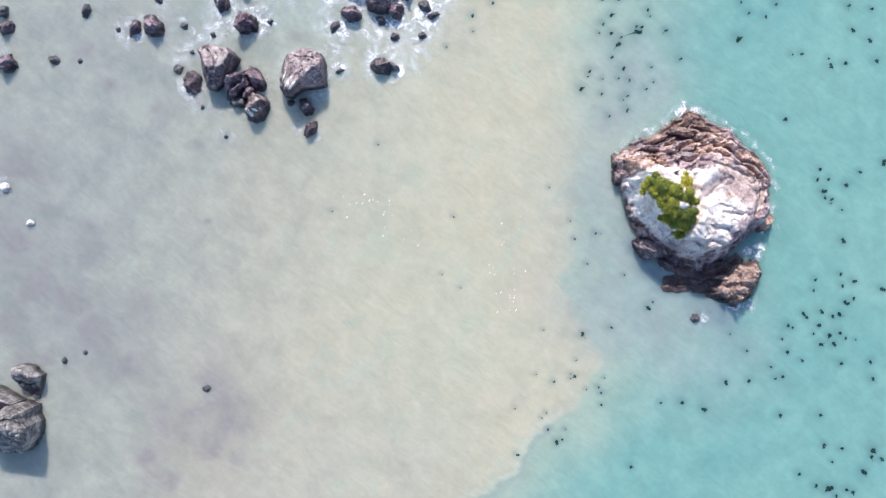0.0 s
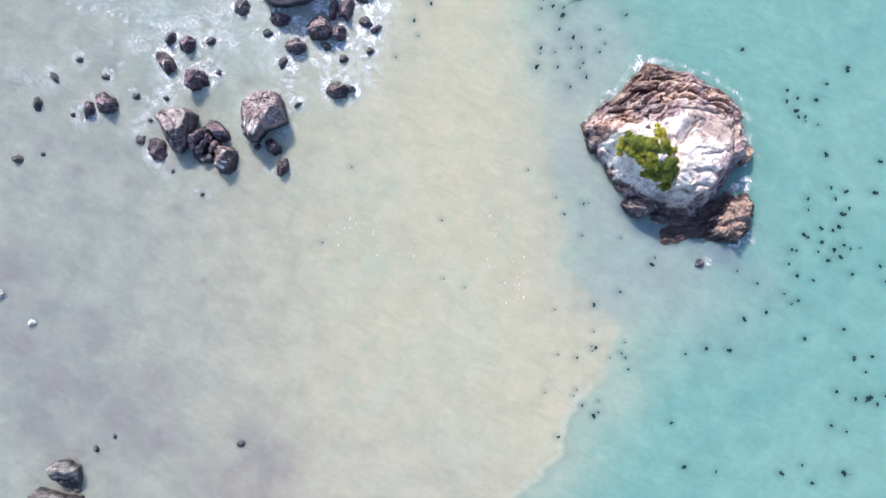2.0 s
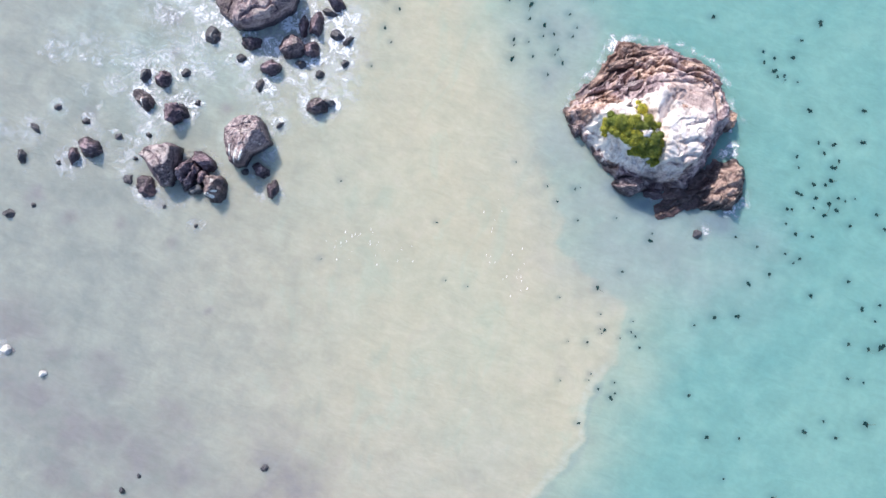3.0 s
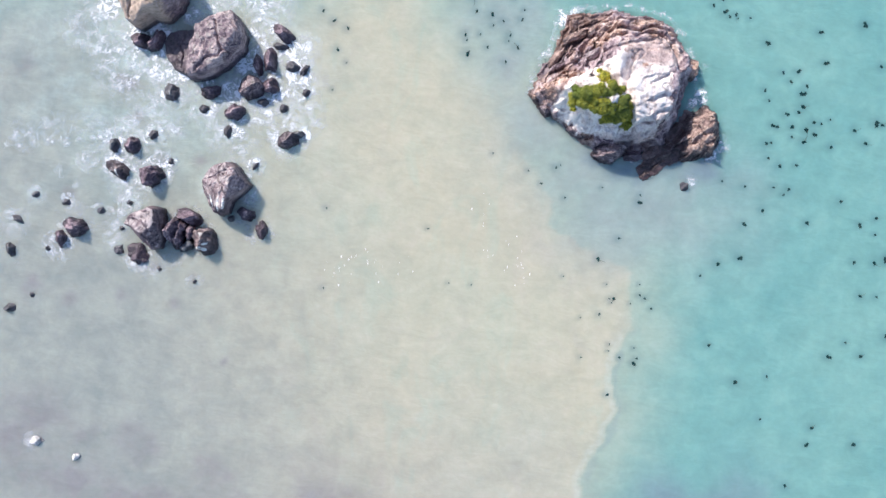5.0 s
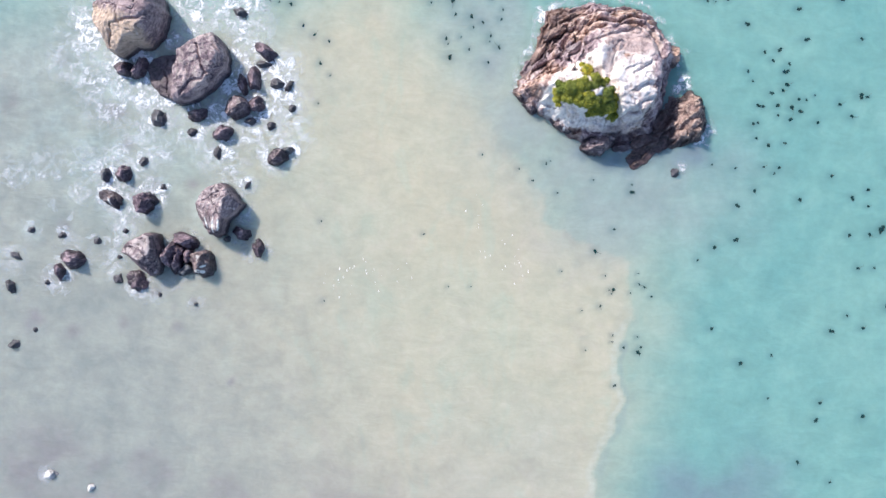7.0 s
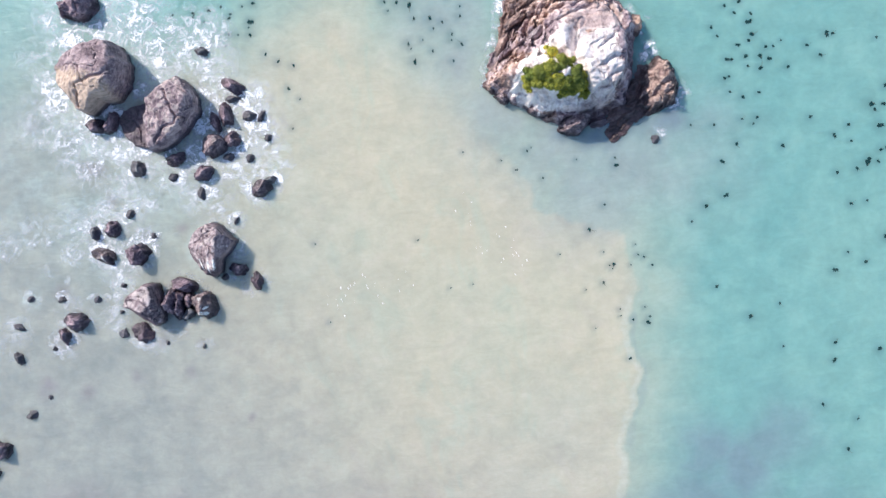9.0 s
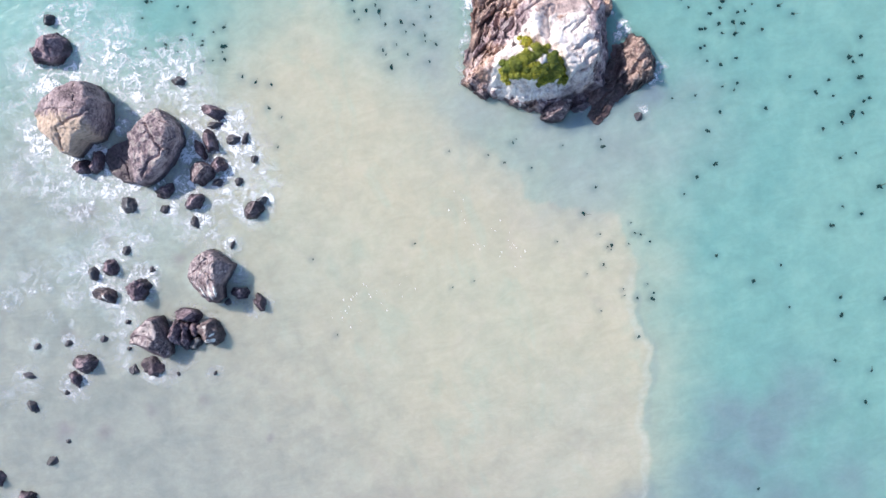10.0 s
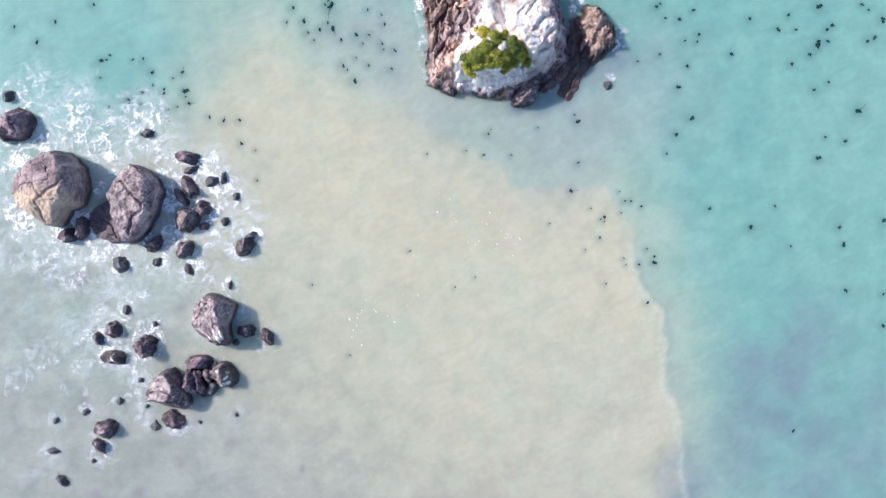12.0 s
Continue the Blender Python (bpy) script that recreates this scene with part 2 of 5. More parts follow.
def water_material():
    mat, nodes, links, shader = material("milky sea water", 0.22)
    place = coords(nodes, links)

    def field(name):
        made = nodes.new("ShaderNodeAttribute")
        made.attribute_name = name
        return made.outputs["Fac"]

    wide = grain(nodes, links, place, 0.06, 6, 0.6, 0.3)
    middle = grain(nodes, links, place, 0.3, 6, 0.6, 0.25)
    fine = grain(nodes, links, place, 1.3, 4, 0.55, 0.2)
    sea = blended(nodes, links, stepped(nodes, links, wide, (0.35, 0.0), (0.65, 1.0)), (0.152, 0.330, 0.311), (0.188, 0.364, 0.330))
    sand = blended(nodes, links, stepped(nodes, links, wide, (0.4, 0.0), (0.6, 1.0)), (0.453, 0.424, 0.322), (0.432, 0.424, 0.329))
    sand = blended(nodes, links, stepped(nodes, links, middle, (0.55, 0.0), (0.72, 0.35)), sand, (0.452, 0.416, 0.340))
    ash = blended(nodes, links, stepped(nodes, links, middle, (0.35, 0.0), (0.65, 1.0)), (0.264, 0.295, 0.276), (0.307, 0.337, 0.303))
    # streaks of rosier and greener silt
    drawn = grain(nodes, links, coords(nodes, links, (1.0, 0.55, 1.0)), 0.17, 5, 0.62, 1.2)
    sand = blended(nodes, links, stepped(nodes, links, drawn, (0.38, 0.0), (0.56, 0.0), (0.68, 0.45)), sand, (0.452, 0.412, 0.338))
    sand = blended(nodes, links, stepped(nodes, links, drawn, (0.34, 0.7), (0.46, 0.0)), sand, (0.395, 0.428, 0.338))
    turbid = blended(nodes, links, field("ash"), sand, ash)
    silt = sums(nodes, links, "ADD", field("silt"), sums(nodes, links, "MULTIPLY", sums(nodes, links, "SUBTRACT", middle, 0.5), 0.22))
    colour = blended(nodes, links, stepped(nodes, links, silt, (0.0, 0.0), (1.0, 1.0)), sea, turbid)
    colour = blended(nodes, links, field("lee"), colour, (0.292, 0.325, 0.328))
    # rosier mud is stirred up in the south-west
    colour = blended(nodes, links, field("rose"), colour, blended(nodes, links, 1.0, colour, (1.03, 0.99, 0.99), "MULTIPLY"))
    # weed below the surface round each tuft
    colour = blended(nodes, links, field("weed"), colour, (0.05, 0.13, 0.15))
    # weed and stones on the shallow bed show faintly through the water
    bed = sums(nodes, links, "MULTIPLY", field("bed"), stepped(nodes, links, middle, (0.3, 0.25), (0.6, 1.0)))
    colour = blended(nodes, links, bed, colour, (0.222, 0.21, 0.222))
    # dark water far out and the islet's painted shadow share this tone
    deep_and_shadow = field("deep_and_shadow")
    colour = blended(nodes, links, deep_and_shadow, colour, (0.17, 0.23, 0.27))
    # air whipped into the wash whitens it
    wash = sums(nodes, links, "MULTIPLY", field("wash"), stepped(nodes, links, fine, (0.3, 0.35), (0.65, 1.0)))
    colour = blended(nodes, links, wash, colour, (0.50, 0.605, 0.60))
    # low swell that runs in from the north-west, its crests broken
    turned = node(nodes, "ShaderNodeMapping")
    turned.inputs["Rotation"].default_value = (0, 0, radians(52))
    turned.inputs["Scale"].default_value = (0.45, 0.95, 0.5)
    links.new(place, turned.inputs["Vector"])
    crests = grain(nodes, links, turned.outputs[0], 0.6, 5, 0.6, 1.4)
    speck = blended(nodes, links, 1.0, stepped(nodes, links, fine, (0.3, 0.97), (0.7, 1.03)), stepped(nodes, links, middle, (0.35, 0.95), (0.65, 1.06)), "MULTIPLY")
    # light on the crests and shade in the troughs, painted into the colour
    speck = blended(nodes, links, 1.0, speck, stepped(nodes, links, crests, (0.36, 0.965), (0.5, 1.0), (0.64, 1.04)), "MULTIPLY")
    colour = blended(nodes, links, 1.0, colour, speck, "MULTIPLY")
    links.new(colour, shader.inputs["Base Color"])
    shader.inputs["IOR"].default_value = 1.33
    # light spreads sideways in the cloudy water and softens what shade falls on it
    shader.subsurface_method = "BURLEY"
    shader.inputs["Subsurface Weight"].default_value = 0.8
    shader.inputs["Subsurface Radius"].default_value = (0.9, 1.2, 1.4)
    shader.inputs["Subsurface Scale"].default_value = 1.7
    ripples = sums(nodes, links, "ADD", sums(nodes, links, "MULTIPLY", grain(nodes, links, coords(nodes, links, (0.5, 1.0, 1.0)), 0.9, 4, 0.55, 0.5), 1.0), sums(nodes, links, "MULTIPLY", fine, 0.25))
    ripples = sums(nodes, links, "ADD", ripples, sums(nodes, links, "MULTIPLY", crests, 0.65))
    raised(nodes, links, shader, ripples, 0.38, 0.13)
    return mat


WATER = water_material()


def simple_material(name, low, high, scale, roughness, bump=0.3):
    mat, nodes, links, shader = material(name, roughness)
    place = coords(nodes, links)
    fine = grain(nodes, links, place, scale, 5)
    links.new(stepped(nodes, links, fine, (0.35, low), (0.65, high)), shader.inputs["Base Color"])
    raised(nodes, links, shader, fine, bump, 0.05)
    return mat


CRUST = simple_material("dried bird droppings", (0.62, 0.60, 0.58), (0.86, 0.85, 0.83), 5.0, 0.9)


def foam_material():
    """White froth: threads that thin out and break up where the film is sparse."""
    mat, nodes, links, shader = material("sea foam", 0.85)
    place = coords(nodes, links)
    drift = node(nodes, "ShaderNodeTexNoise", Scale=0.55, Detail=4.0)
    links.new(place, drift.inputs["Vector"])
    pushed = nodes.new("ShaderNodeVectorMath")
    pushed.operation = "MULTIPLY_ADD"
    pushed.inputs[1].default_value = (2.2, 2.2, 0)
    links.new(drift.outputs["Color"], pushed.inputs[0])
    links.new(place, pushed.inputs[2])
    swirl = pushed.outputs[0]

    def threads(scale, wide, detail):
        off = sums(nodes, links, "ABSOLUTE", sums(nodes, links, "SUBTRACT", grain(nodes, links, swirl, scale, detail, 0.55, 0.6), 0.5), 0.0)
        return stepped(nodes, links, off, (0.0, 1.0), (wide * 0.35, 0.75), (wide, 0.0))

    film = nodes.new("ShaderNodeAttribute")
    film.attribute_name = "film"
    amount = film.outputs["Fac"]
    def rings(scale, wide):
        cell = node(nodes, "ShaderNodeTexVoronoi", Scale=scale)
        cell.feature = "DISTANCE_TO_EDGE"
        links.new(swirl, cell.inputs["Vector"])
        return stepped(nodes, links, cell.outputs["Distance"], (0.0, 1.0), (wide * 0.4, 0.8), (wide, 0.0))

    web = sums(nodes, links, "MAXIMUM", threads(0.9, 0.030, 2.0), sums(nodes, links, "MULTIPLY", threads(2.1, 0.045, 2.0), 0.9))
    web = sums(nodes, links, "MAXIMUM", web, sums(nodes, links, "MULTIPLY", rings(0.75, 0.11), 0.9))
    web = sums(nodes, links, "MAXIMUM", web, sums(nodes, links, "MULTIPLY", rings(1.7, 0.12), 0.6))
    gaps = stepped(nodes, links, grain(nodes, links, place, 0.9, 6, 0.7, 0.8), (0.41, 0.05), (0.57, 1.0))
    lacy = sums(nodes, links, "MULTIPLY", sums(nodes, links, "ADD", sums(nodes, links, "MULTIPLY", web, 1.9), 0.05), gaps)
    dense = sums(nodes, links, "MULTIPLY", sums(nodes, links, "MAXIMUM", sums(nodes, links, "SUBTRACT", amount, 0.8), 0.0), stepped(nodes, links, grain(nodes, links, place, 1.3, 6, 0.7, 1.2), (0.48, 0.0), (0.62, 1.0)))
    alpha = sums(nodes, links, "MINIMUM", sums(nodes, links, "ADD", sums(nodes, links, "MULTIPLY", lacy, amount), sums(nodes, links, "MULTIPLY", dense, 1.1)), 0.97)
    links.new(alpha, shader.inputs["Alpha"])
    links.new(stepped(nodes, links, web, (0.0, (0.70, 0.74, 0.80)), (0.8, (0.84, 0.85, 0.89))), shader.inputs["Base Color"])
    return mat


FOAM = foam_material()
KELP_LEAF = simple_material("dark kelp fronds", (0.006, 0.030, 0.033), (0.017, 0.055, 0.055), 6.0, 0.9)
KELP_LEAF.node_tree.nodes["Principled BSDF"].inputs["Specular IOR Level"].default_value = 0.1
KELP_STEM = simple_material("kelp stipe", (0.03, 0.04, 0.025), (0.08, 0.075, 0.04), 8.0, 0.35)
BUSH_LEAF = simple_material("yellow green bush leaves", (0.15, 0.170, 0.020), (0.50, 0.465, 0.060), 0.9, 0.65)
each = BUSH_LEAF.node_tree.nodes.new("ShaderNodeObjectInfo")
tint = stepped(BUSH_LEAF.node_tree.nodes, BUSH_LEAF.node_tree.links, each.outputs["Random"], (0.0, (0.42, 0.56, 0.7)), (0.55, (0.92, 0.94, 0.9)), (1.0, (1.3, 1.22, 0.9)))
leafy = BUSH_LEAF.node_tree.nodes["Principled BSDF"].inputs["Base Color"]
BUSH_LEAF.node_tree.links.new(blended(BUSH_LEAF.node_tree.nodes, BUSH_LEAF.node_tree.links, 1.0, leafy.links[0].from_socket, tint, "MULTIPLY"), leafy)
BUSH_CORE = simple_material("inner bush foliage", (0.07, 0.09, 0.008), (0.18, 0.20, 0.02), 5.0, 0.8)


# ---- meshes ----
def part(name, bm, mat, parent=None, label=""):
    data = bpy.data.meshes.new(name)
    bm.to_mesh(data)
    bm.free()
    data.materials.append(mat)
    ob = new(name, data)
    if parent:
        ob.parent = parent
    if label:
        ob["label"] = label
    return ob


def from_arrays(name, points, faces, mat, smooth=True):
    data = bpy.data.meshes.new(name)
    data.from_pydata(points.tolist(), [], faces.tolist())
    data.materials.append(mat)
    if smooth:
        data.polygons.foreach_set("use_smooth", [True] * len(data.polygons))
    return new(name, data)


def sheet_faces(nx, ny):
    a = (np.arange(ny - 1)[:, None] * nx + np.arange(nx - 1)[None, :]).ravel()
    return np.stack([a, a + 1, a + nx + 1, a + nx], 1)


def give(ob, name, values):
    ob.data.attributes.new(name, "FLOAT", "POINT").data.foreach_set("value", np.asarray(values, np.float32).ravel())


def chiselled(length, width, height, seed, detail, cuts, turn=0.0, ridge=None):
    """A boulder: a ball cut by flat faces, then roughened. Its foot reaches below the water."""
    chance = random.Random(seed * 7 + 1)
    bm = bmesh.new()
    bmesh.ops.create_icosphere(bm, subdivisions=detail, radius=1.0)
    planes = []
    for n in range(cuts):
        around = 2 * math.pi * (n + chance.uniform(-0.3, 0.3)) / cuts * 1.618 * 2
        way = Vector((math.cos(around), math.sin(around), chance.uniform(0.0, 1.0))).normalized()
        planes.append((way, chance.uniform(0.66, 0.9)))
    # most split along a ridge: a broad face to the north-west, a steep one to the east
    rows = ridge or ((145 + chance.uniform(-35, 35), 52, chance.uniform(0.60, 0.74)), (-18 + chance.uniform(-35, 35), 36, chance.uniform(0.52, 0.68)))
    for bearing, lift, d in rows:
        bearing, lift = radians(bearing - turn), radians(lift)
        planes.append((Vector((math.cos(bearing) * math.cos(lift), math.sin(bearing) * math.cos(lift), math.sin(lift))), d))
    shift = Vector((seed * 3.7, seed * 1.9, seed * 5.3))
    size = (length + width) / 2
    grainy = 1.0 / max(size, 0.6)
    for v in bm.verts:
        p = v.co * 1.1 + noise.noise_vector(v.co * 1.4 + shift) * 0.18 + noise.noise_vector(v.co * 3.5 + shift) * 0.05
        wavy = 0.10 * noise.fractal(p * 1.3 + shift, 0.8, 2.0, 3)
        for n, d in planes:
            over = p.dot(n) - d - wavy
            if over > 0:
                p -= n * over * 0.92
        way = v.co.normalized()
        p += way * 0.07 * noise.fractal(p * 1.6 + shift, 0.8, 2.0, 4)
        p -= way * 0.06 * max(0.0, 1 - abs(noise.fractal(p * 1.2 + shift, 0.9, 2.0, 3)) * 11)
        q = p * size
        p += way * grainy * (0.055 * noise.fractal(q * 1.7 + shift, 0.7, 2.0, 4) - 0.07 * max(0.0, 1 - abs(noise.fractal(q * 0.6 + shift * 2, 0.9, 2.0, 4)) * 12))
        v.co = p
    reach = [max(abs(v.co[n]) for v in bm.verts if v.co.z > -0.3) for n in range(2)]
    top = max(v.co.z for v in bm.verts)
    for v in bm.verts:
        v.co = Vector((v.co.x / reach[0] * length * 1.03, v.co.y / reach[1] * width * 1.03, (v.co.z / top * 0.80 + 0.20) * height))
    for f in bm.faces:
        f.smooth = True
    bmesh.ops.delete(bm, geom=[v for v in bm.verts if v.co.z < -0.7], context="VERTS")
    return bm


# ---- the sea: one sheet out to the horizon ----
SILT_EDGE = [(-17.6, 26.8), (-11.0, 29.6), (-4.9, 31.5), (-1.9, 24.8), (2.6, 20.9), (6.6, 17.4), (5.8, 15.3), (9.3, 9.7), (11.8, 6.1), (11.6, 3.3), (15.3, 0.9), (21.1, -2.0), (22.1, -7.8), (19.8, -13.0), (20.3, -16.8), (17.7, -24.5), (16.2, -28.5), (13.0, -38.0), (2.0, -62.0), (-20, -90), (-120, -120), (-150, -40), (-110, 10), (-60, 22), (-40, 30)]
far = np.geomspace(82, 2600, 22)
line = np.concatenate([-far[::-1], np.arange(-80, 80.1, 0.32), far])
gx, gy = np.meshgrid(line, line)
bent_x = gx + 2.0 * (fractal(gx / 5, gy / 5, 4, 3) - 0.5) + 0.7 * (fractal(gx / 1.3, gy / 1.3, 3, 13) - 0.5)
bent_y = gy + 2.0 * (fractal(gx / 5, gy / 5, 4, 9) - 0.5) + 0.7 * (fractal(gx / 1.3, gy / 1.3, 3, 19) - 0.5)
edge = inside(bent_x, bent_y, SILT_EDGE)
blur = 0.3 + 5.0 * ramp(gy, 8, 20)
reach = 10 + 9 * ramp(gy, -4, 10)
silt = 0.36 * ramp(edge / blur, -1.0, 1.1) + 0.64 * ramp(edge / reach, -1.0, 0.3)
ash = ramp(-gx + 0.25 * -gy + 9 * (fractal(gx / 9, gy / 9, 4, 5) - 0.5), 0, 42)


def spots(*rows):
    """Soft ragged patches, 1 in the middle of each."""
    total = np.zeros(gx.shape)
    ragged_x = gx + 5.0 * (fractal(gx / 4, gy / 4, 5, 25) - 0.5)
    ragged_y = gy + 5.0 * (fractal(gx / 4, gy / 4, 5, 27) - 0.5)
    for x, y, radius in rows:
        k = min(1.0, radius / 1.5)
        px, py = gx + k * (ragged_x - gx), gy + k * (ragged_y - gy)
        total = np.maximum(total, np.exp(-(((px - x) ** 2 + (py - y) ** 2) / radius**2)))
    return total


bed = spots(
    (-46.5, -25.0, 5.00),
    (-41.0, -28.5, 4.20),
    (-12.6, -29.2, 3.20),
    (-13.4, -34.1, 4.20),
    (-9.3, -30.5, 3.40),
    (-9.3, -35.5, 3.60),
    (-13.0, -38.1, 3.00),
    (-25.2, -28.4, 3.40),
    (-26.0, -32.9, 3.60),
    (-21.7, -31.8, 2.60),
    (-36.8, -30.8, 3.40),
    (-32.4, -30.4, 3.00),
    (-35.8, -35.5, 2.60),
    (-31.3, -38.6, 3.00),
    (-34.3, -24.3, 2.20),
    (-41.1, -29.1, 2.20),
    (-12.2, -41.5, 2.00),
    (-46.6, -6.7, 1.10),
    (-42.1, -7.7, 0.90),
    (-36.6, -7.7, 0.70),
    (-39.9, -23.1, 1.20),
    (-38.9, -22.8, 1.00),
    (-28.3, 8.8, 0.70),
    (-42.8, 3.6, 0.70),
    (-48.9, 18.1, 0.80),
    (-37.6, 7.2, 1.00),
    (-30.8, 1.4, 0.90),
    (-44.7, -1.9, 0.80),
    (-32.6, -4.2, 0.50),
    (-28.6, -5.2, 0.50),
    (-30.2, -8.0, 0.60),
    (-24.6, -14.1, 0.40),
    (-37.6, 16.6, 1.10),
    (-38.1, 17.2, 0.90),
    (-43.2, 22.8, 0.80),
    (-35.7, 12.7, 0.90),
    (-31.9, 8.2, 0.60),
    (-25.5, 12.1, 0.70),
)
bed = np.clip(bed * (0.5 + 0.6 * ramp(fractal(gx / 2.4, gy / 2.4, 5, 21), 0.30, 0.66)) * 1.1, 0, 0.8)
deep_and_shadow = np.clip(spots((34.2, -28.3, 4.5), (30.3, -30.9, 5.0), (26.7, -28.0, 3.6), (24.6, -33.4, 4.5), (28.9, -37.1, 5.0), (37.2, -38.6, 5.0), (33.6, -43.3, 6.0), (19.9, -36.1, 4.6), (13.3, -37.0, 4.0), (25.3, -42.5, 6.0)) * (0.4 + fractal(gx / 6, gy / 6, 4, 31)), 0, 1) * 0.78
# shadow of the islet and reef, painted into the water under the lee
deep_and_shadow = np.maximum(deep_and_shadow, 0.92 * spots((24.5, 11.4, 2.4), (22.3, 10.3, 2.0), (27.7, 10.1, 2.2), (19.7, 10.0, 1.6), (26.5, 14.6, 2.0), (16.8, 10.5, 1.3)))
silt = silt - 0.30 * spots((-33, 41, 10), (-24, 35, 8)) - 0.14 * spots((-37, 22, 9), (-29, 14, 8), (-38, 12, 8))
wash = 0.5 * spots((-30, 22, 10), (-34, 33, 8), (-22, 19, 6.5), (-38, 18, 9)) * ramp(fractal(gx / 4, gy / 4, 4, 41), 0.3, 0.62)
# the plume of silt ends in a thin pale seam
wash = np.maximum(wash, 0.22 * ramp(0.6 - abs(edge - 0.45), 0.0, 0.5) * ramp(-gy, 5, 11) * ramp(gx, 3, 10))
deep_and_shadow = np.maximum(deep_and_shadow, 0.22 * ramp(0.5 - abs(edge + 0.35), 0.0, 0.4) * ramp(-gy, 5, 11) * ramp(gx, 3, 10) * ramp(fractal(gx / 4, gy / 4, 3, 43), 0.3, 0.6))
lee = 0.7 * spots((7, 21, 5), (6, 27, 5), (17, 4, 6), (16, 9, 8), (10, 14, 6), (23, 6, 7), (30, 6, 6), (27.2, 7.9, 4.5), (29.1, 4.0, 5.0), (22.7, 5.5, 5.0)) * (0.5 + fractal(gx / 5, gy / 5, 4, 45)) * 0.8
# thinner silt to the south
lee = np.maximum(lee, 0.26 * spots((4, -27, 10), (10, -24, 7), (0, -38, 9)))
swell = 0.05 * (fractal(gx / 3.2, gy / 2.2, 3, 51) - 0.5)
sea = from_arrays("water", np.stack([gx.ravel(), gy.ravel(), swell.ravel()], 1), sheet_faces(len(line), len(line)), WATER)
for key, values in (("silt", silt), ("ash", ash), ("bed", bed), ("deep_and_shadow", deep_and_shadow), ("lee", lee), ("rose", ramp(-gy - 1.0 * gx + 8 * (fractal(gx / 7, gy / 7, 4, 47) - 0.5), 8, 48))):
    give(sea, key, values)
tagged(sea, "turquoise sea water clouded with pale sandy silt", "sea", kind="structure")

# ---- the island and the reef at its foot ----
ISLAND_EDGE = [(12.3, 27.4), (17.8, 28.1), (22.3, 27.6), (25.0, 26.1), (26.5, 23.9), (27.3, 21.6), (26.9, 19.9), (26.4, 18.1), (26.1, 15.8), (24.3, 12.8), (22.1, 11.7), (20.3, 11.3), (17.8, 10.6), (16.2, 11.4), (13.9, 13.1), (11.0, 15.1), (8.3, 17.4), (9.5, 20.3), (11.0, 23.6)]
REEF_EDGE = [(26.4, 16.9), (27.6, 16.7), (28.9, 17.6), (30.0, 16.3), (30.5, 13.9), (29.7, 12.0), (26.8, 11.4), (24.5, 10.8), (23.6, 9.6), (22.0, 9.1), (21.4, 10.0), (22.9, 11.5), (24.2, 12.9), (25.4, 14.6)]
GUANO_EDGE = [(11.2, 16.3), (11.8, 17.6), (13.1, 19.2), (14.9, 20.5), (16.8, 21.1), (17.8, 21.9), (19.1, 21.0), (20.3, 20.4), (21.3, 20.6), (22.8, 20.8), (23.3, 19.8), (23.6, 17.7), (23.6, 15.6), (22.8, 13.8), (21.6, 12.8), (19.8, 12.3), (17.4, 12.9), (15.6, 13.5), (14.5, 13.3), (14.6, 12.0), (13.7, 11.7), (12.8, 13.1), (11.9, 14.9)]
ROSY_EDGE = [(16.4, 22.7), (18.5, 23.3), (21.3, 23.7), (24.3, 24.2), (25.1, 22.5), (25.0, 20.7), (23.4, 20.6), (21.3, 20.6), (19.4, 21.0), (18.0, 22.0)]


def sea_stack(name, outline, step, shape, mat, roughness=1.0, grow=0.0):
    """A rock that rises out of the sea within an outline: shape gives its height from place and distance to the edge."""
    xs, ys = np.array(outline).T
    hx = np.arange(xs.min() - 1.5, xs.max() + 1.5, step)
    hy = np.arange(ys.min() - 1.5, ys.max() + 1.5, step)
    x, y = np.meshgrid(hx, hy)
    rough = 0.9 * (fractal(x / 1.6, y / 1.6, 4, 61) - 0.5) + 0.5 * (fractal(x / 0.5, y / 0.5, 3, 67) - 0.5)
    d = inside(x, y, outline) + rough * roughness + grow
    z = shape(x, y, d)
    z = np.where(d < 0, -0.9 + 0.2 * np.maximum(d, -3), z)
    ob = from_arrays(name, np.stack([x.ravel(), y.ravel(), z.ravel()], 1), sheet_faces(len(hx), len(hy)), mat)
    sunk = bmesh.new()
    sunk.from_mesh(ob.data)
    bmesh.ops.delete(sunk, geom=[v for v in sunk.verts if v.co.z < -1.05], context="VERTS")
    sunk.to_mesh(ob.data)
    sunk.free()
    return ob


SUN_SIDE = Vector((-0.66, 0.75))


NORTH_EAST = Vector((0.75, 0.66))
PEAK = Vector((18.2, 17.6))


def crease(x, y, steep, gentle, *line_of):
    """1 along a line of places, fading off steeply on its port side and gently to starboard."""
    best = np.zeros(x.shape)
    for (ax, ay), (bx, by) in zip(line_of, line_of[1:]):
        ex, ey = bx - ax, by - ay
        k = np.clip(((x - ax) * ex + (y - ay) * ey) / (ex * ex + ey * ey), 0, 1)
        ox, oy = x - ax - k * ex, y - ay - k * ey
        wide = np.where(ex * oy - ey * ox > 0, steep, gentle)
        best = np.maximum(best, np.exp(-(np.hypot(ox, oy) / wide) ** 2))
    return best


